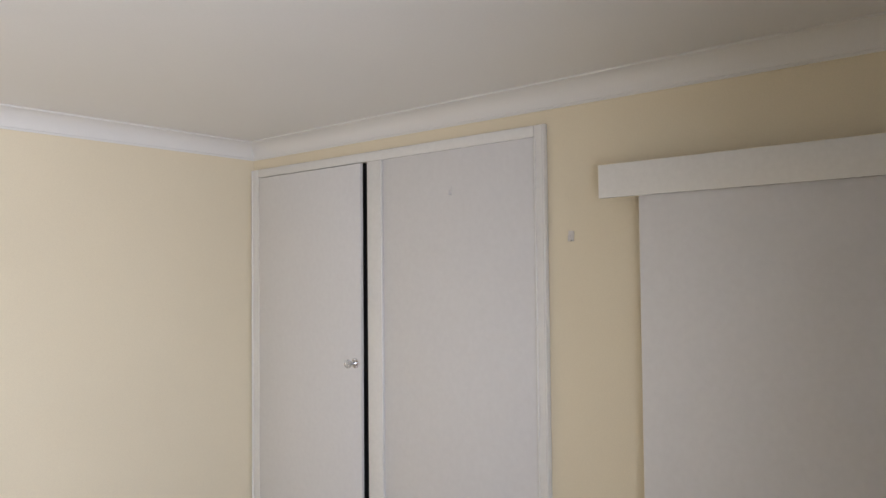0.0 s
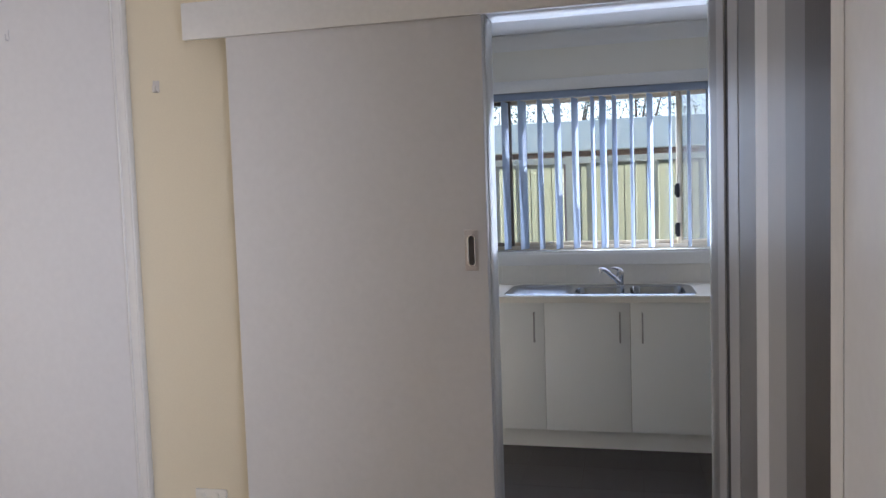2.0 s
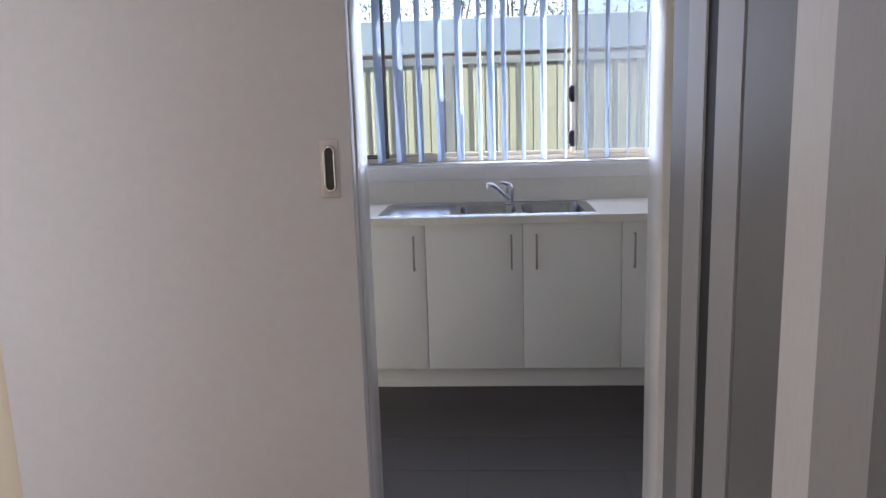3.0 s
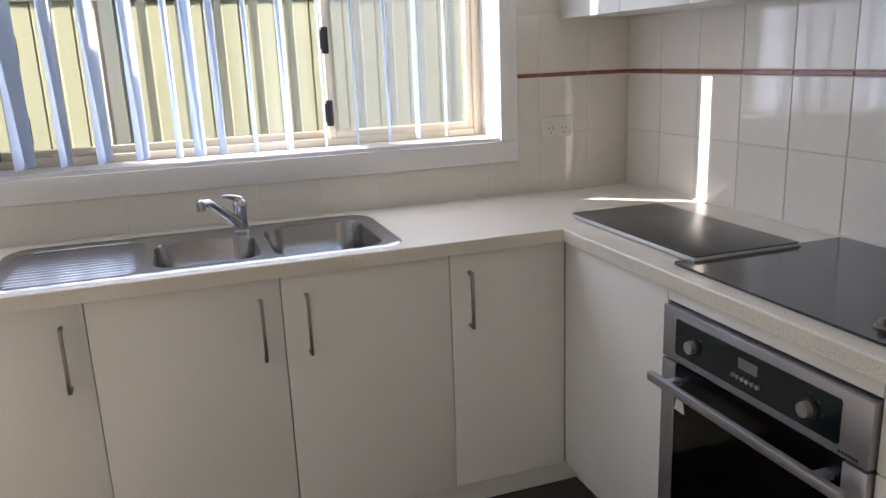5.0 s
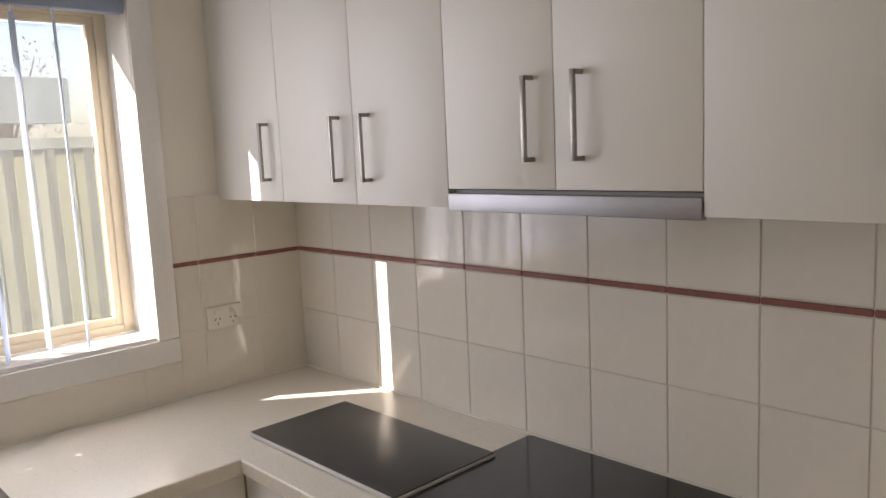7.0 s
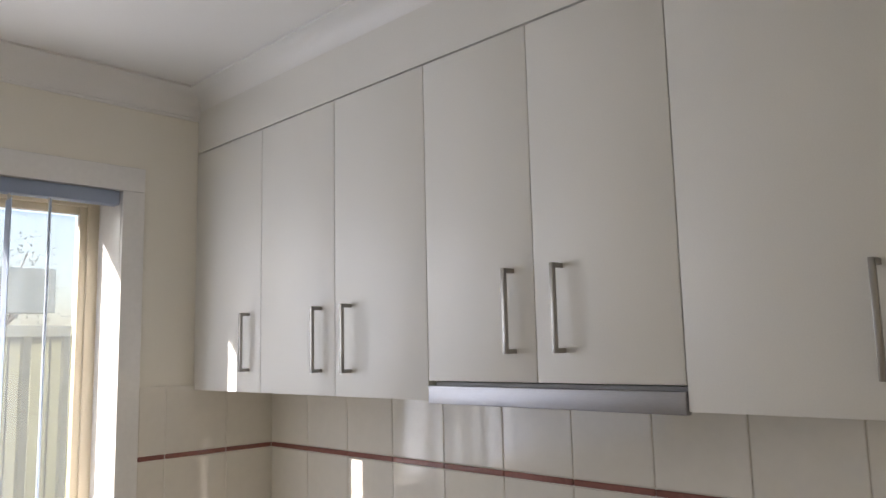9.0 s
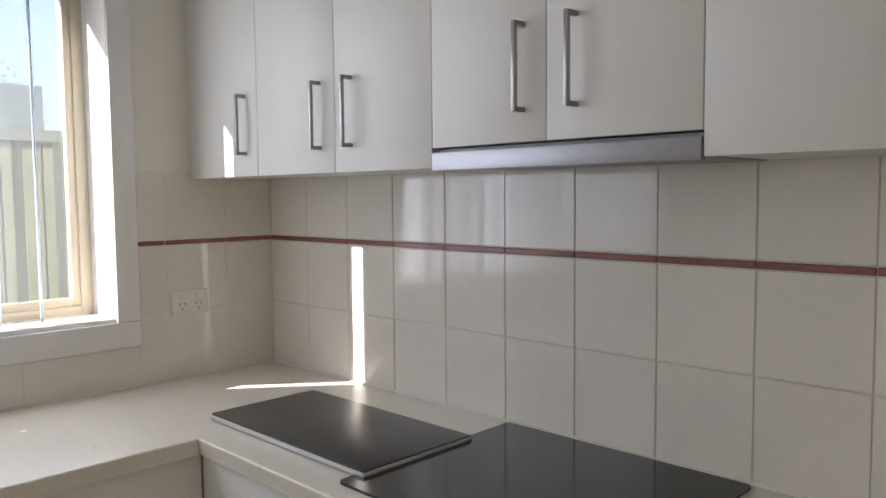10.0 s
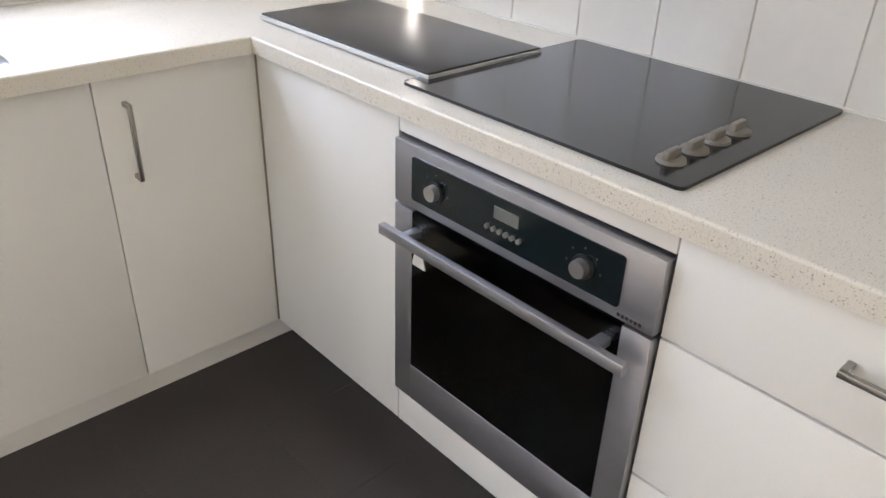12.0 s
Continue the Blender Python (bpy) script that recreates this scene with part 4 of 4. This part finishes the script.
nb = thing("neighbour_house", (-1.5, 5, -0.15), "neighbouring brick house with pale fascia behind the fence", "house")
part("wall", boxes((-9, 0.3, 4.4, 8, -0.15, 2.0)), material("weathered_brick", (0.30, 0.21, 0.17), 0.85, vary=0.2, grain=50, bump=0.05), nb, "red brick wall")
part("fascia", boxes((-9.4, 0.6, 3.95, 4.1, 1.96, 2.30), bevel=0.01), RENDER, nb, "pale painted fascia")
bm = prism(bmesh.new(), [(4.0, 2.28), (8.4, 2.28), (6.2, 2.38)], "x", -9.4, 0.6)
part("roof", bm, ROOF, nb, "low grey roof")


def tree(x, y, h, spread, seed):
    rng = random.Random(seed)
    t = thing("tree", (x, y, -0.15), "distant green tree behind the neighbouring house", "tree", "trees behind the fence")
    bm = rod(bmesh.new(), (x, y, -0.15), (x + 0.1, y, h * 0.55), 0.16, 10, 0.08)
    tips = []
    for k in range(9):
        a, e = rng.uniform(0, 6.28), rng.uniform(0.25, 1.0)
        tip = (x + spread * 0.7 * math.cos(a) * rng.uniform(0.5, 1), y + spread * 0.7 * math.sin(a) * rng.uniform(0.5, 1), h * (0.55 + 0.4 * e))
        rod(bm, (x + 0.08, y, h * rng.uniform(0.3, 0.55)), tip, 0.05, 6, 0.012)
        tips.append(tip)
    part("trunk", bm, BARK, t, "brown trunk and limbs")
    vs, fs = [], []
    for tip in tips:
        for k in range(170):
            c = Vector(tip) + Vector((rng.gauss(0, spread * 0.28), rng.gauss(0, spread * 0.28), rng.gauss(0, h * 0.09)))
            q = Euler((rng.uniform(0, 3), rng.uniform(0, 3), rng.uniform(0, 3))).to_matrix()
            s = rng.uniform(0.018, 0.045)
            n = len(vs)
            vs += [c + q @ Vector(p) * s for p in ((-1, 0, 0), (0, 0.5, 0.1), (1, 0, 0), (0, -0.5, 0.1))]
            fs.append((n, n + 1, n + 2, n + 3))
    me = bpy.data.meshes.new("crown")
    me.from_pydata(vs, [], fs)
    me.materials.append(LEAF)
    cr = new("crown", me)
    cr.parent = t
    cr.matrix_parent_inverse = Matrix.Translation(-PLACE[t.name])
    return t


for i, (tx, ty, th, ts) in enumerate(((-4.2, 12, 3.7, 1.3), (-2.6, 13, 4.4, 1.2), (-1.2, 12.5, 4.2, 1.3), (-6.5, 12, 3.6, 1.5), (0.6, 15, 4.0, 1.4), (3.2, 16, 4.3, 1.6))):
    tree(tx, ty, th, ts, i)

# ---- tiles ----
tw = thing("wall_tiles_east", (0, -1.15, BT), "glossy cream square wall tiles with a terracotta strip", "wall tiles", kind="structure")
part("grout", boxes((-0.0065, -0.0005, KBACK + 0.001, -0.0065, BT - 0.01, 1.532)), GROUT, tw, "cream grout")
tn = thing("wall_tiles_north", (-1.4, 0, BT), "glossy cream square wall tiles around the kitchen window", "wall tiles", kind="structure")
part("grout", boxes((WX1 + 0.055, -0.0005, -0.0087, -0.0005, BT - 0.01, 1.531), (KLEFT + 0.001, WX1 + 0.055, -0.0087, -0.0005, BT - 0.01, WZ0 - 0.0755)), material("pale_cream_grout", (0.745, 0.715, 0.645), 0.7, vary=0.06, grain=60, bump=0.03), tn, "pale cream grout")
J = 0.0009
ROWS = [(BT - 0.004, 1.109), (1.109, 1.3125), (1.3295, 1.530)]
CACHE = {}


def tile_mesh(w, h, axis):
    key = (round(w, 3), round(h, 3), axis)
    if key not in CACHE:
        bm = bmesh.new()
        if axis == "x":
            box(bm, -0.0095, -0.0045, -w / 2, w / 2, -h / 2, h / 2, bevel=0.0016, seg=1)
        else:
            box(bm, -w / 2, w / 2, -0.0095, -0.0045, -h / 2, h / 2, bevel=0.0016, seg=1)
        CACHE[key] = mesh_of("tile", bm, TILE)
    return CACHE[key]


STRIPM = {}
step = 0.2035
edges_y = [-0.0095] + [-0.216 - step * k for k in range(11)]
edges_y = [y for y in edges_y if y > KBACK] + [KBACK + 0.002]
for a, b in zip(edges_y, edges_y[1:]):
    w = a - b
    for z0, z1 in ROWS:
        t = piece("tile", tile_mesh(w - 2 * J, z1 - z0 - 2 * J, "x"), (random.uniform(-0.0003, 0.0003), (a + b) / 2, (z0 + z1) / 2), tw)
        t.rotation_euler = (0, radians(random.uniform(-0.12, 0.12)), radians(random.uniform(-0.12, 0.12)))
    bm = box(bmesh.new(), -0.011, -0.0045, b + J, a - J, 1.3140, 1.3280, bevel=0.002, seg=1)
    part("strip_tile", bm, RED, tw, "terracotta border strip")
edges_x = [-0.0095, -0.178, -0.382]
while edges_x[-1] - step > KLEFT:
    edges_x.append(edges_x[-1] - step)
edges_x.append(KLEFT + 0.002)
for a, b in zip(edges_x, edges_x[1:]):
    for z0, z1 in ROWS:
        aa, bb, zz1 = a, b, z1
        if bb < WX1 + 0.055:
            if aa > WX1 + 0.06 and z0 > 1.0:
                bb = WX1 + 0.056
            elif z0 > 1.0:
                continue
            elif aa > WX1 + 0.06:
                bb = WX1 + 0.056
                piece("tile", tile_mesh(bb - b - 2 * J, WZ0 - 0.076 - z0 - 2 * J, "y"), ((bb + b) / 2, 0, (z0 + WZ0 - 0.076) / 2), tn)
            else:
                zz1 = WZ0 - 0.076
        t = piece("tile", tile_mesh(aa - bb - 2 * J, zz1 - z0 - 2 * J, "y"), ((aa + bb) / 2, random.uniform(-0.0003, 0.0003), (z0 + zz1) / 2), tn)
    if b > WX1 + 0.055 or a > WX1 + 0.06:
        bm = box(bmesh.new(), max(b, WX1 + 0.056) + J, a - J, -0.011, -0.0045, 1.3140, 1.3280, bevel=0.002, seg=1)
        part("strip_tile", bm, RED, tn, "terracotta border strip")

ft = thing("floor_tiles", (-1.5, -1.2, 0), "dark brown-grey square kitchen floor tiles", "floor tiles", kind="structure")
part("grout", boxes((KLEFT, 0, KBACK + 0.02, 0, -0.1, -0.0009)), FGROUT, ft, "dark floor grout")
bm = box(bmesh.new(), -0.1514, 0.1514, -0.1514, 0.1514, -0.008, 0.0, bevel=0.0004, seg=1)
FTM = mesh_of("floor_tile", bm, FLOORT)
for i in range(-6, 6):
    for j in range(-5, 6):
        x, y = -1.525 + 0.304 * i, -1.555 + 0.304 * j
        if KLEFT - 0.1 < x < -0.3 and KBACK - 0.1 < y < -0.3:
            piece("tile", FTM, (x, y, random.uniform(-0.0001, 0.0001)), ft)
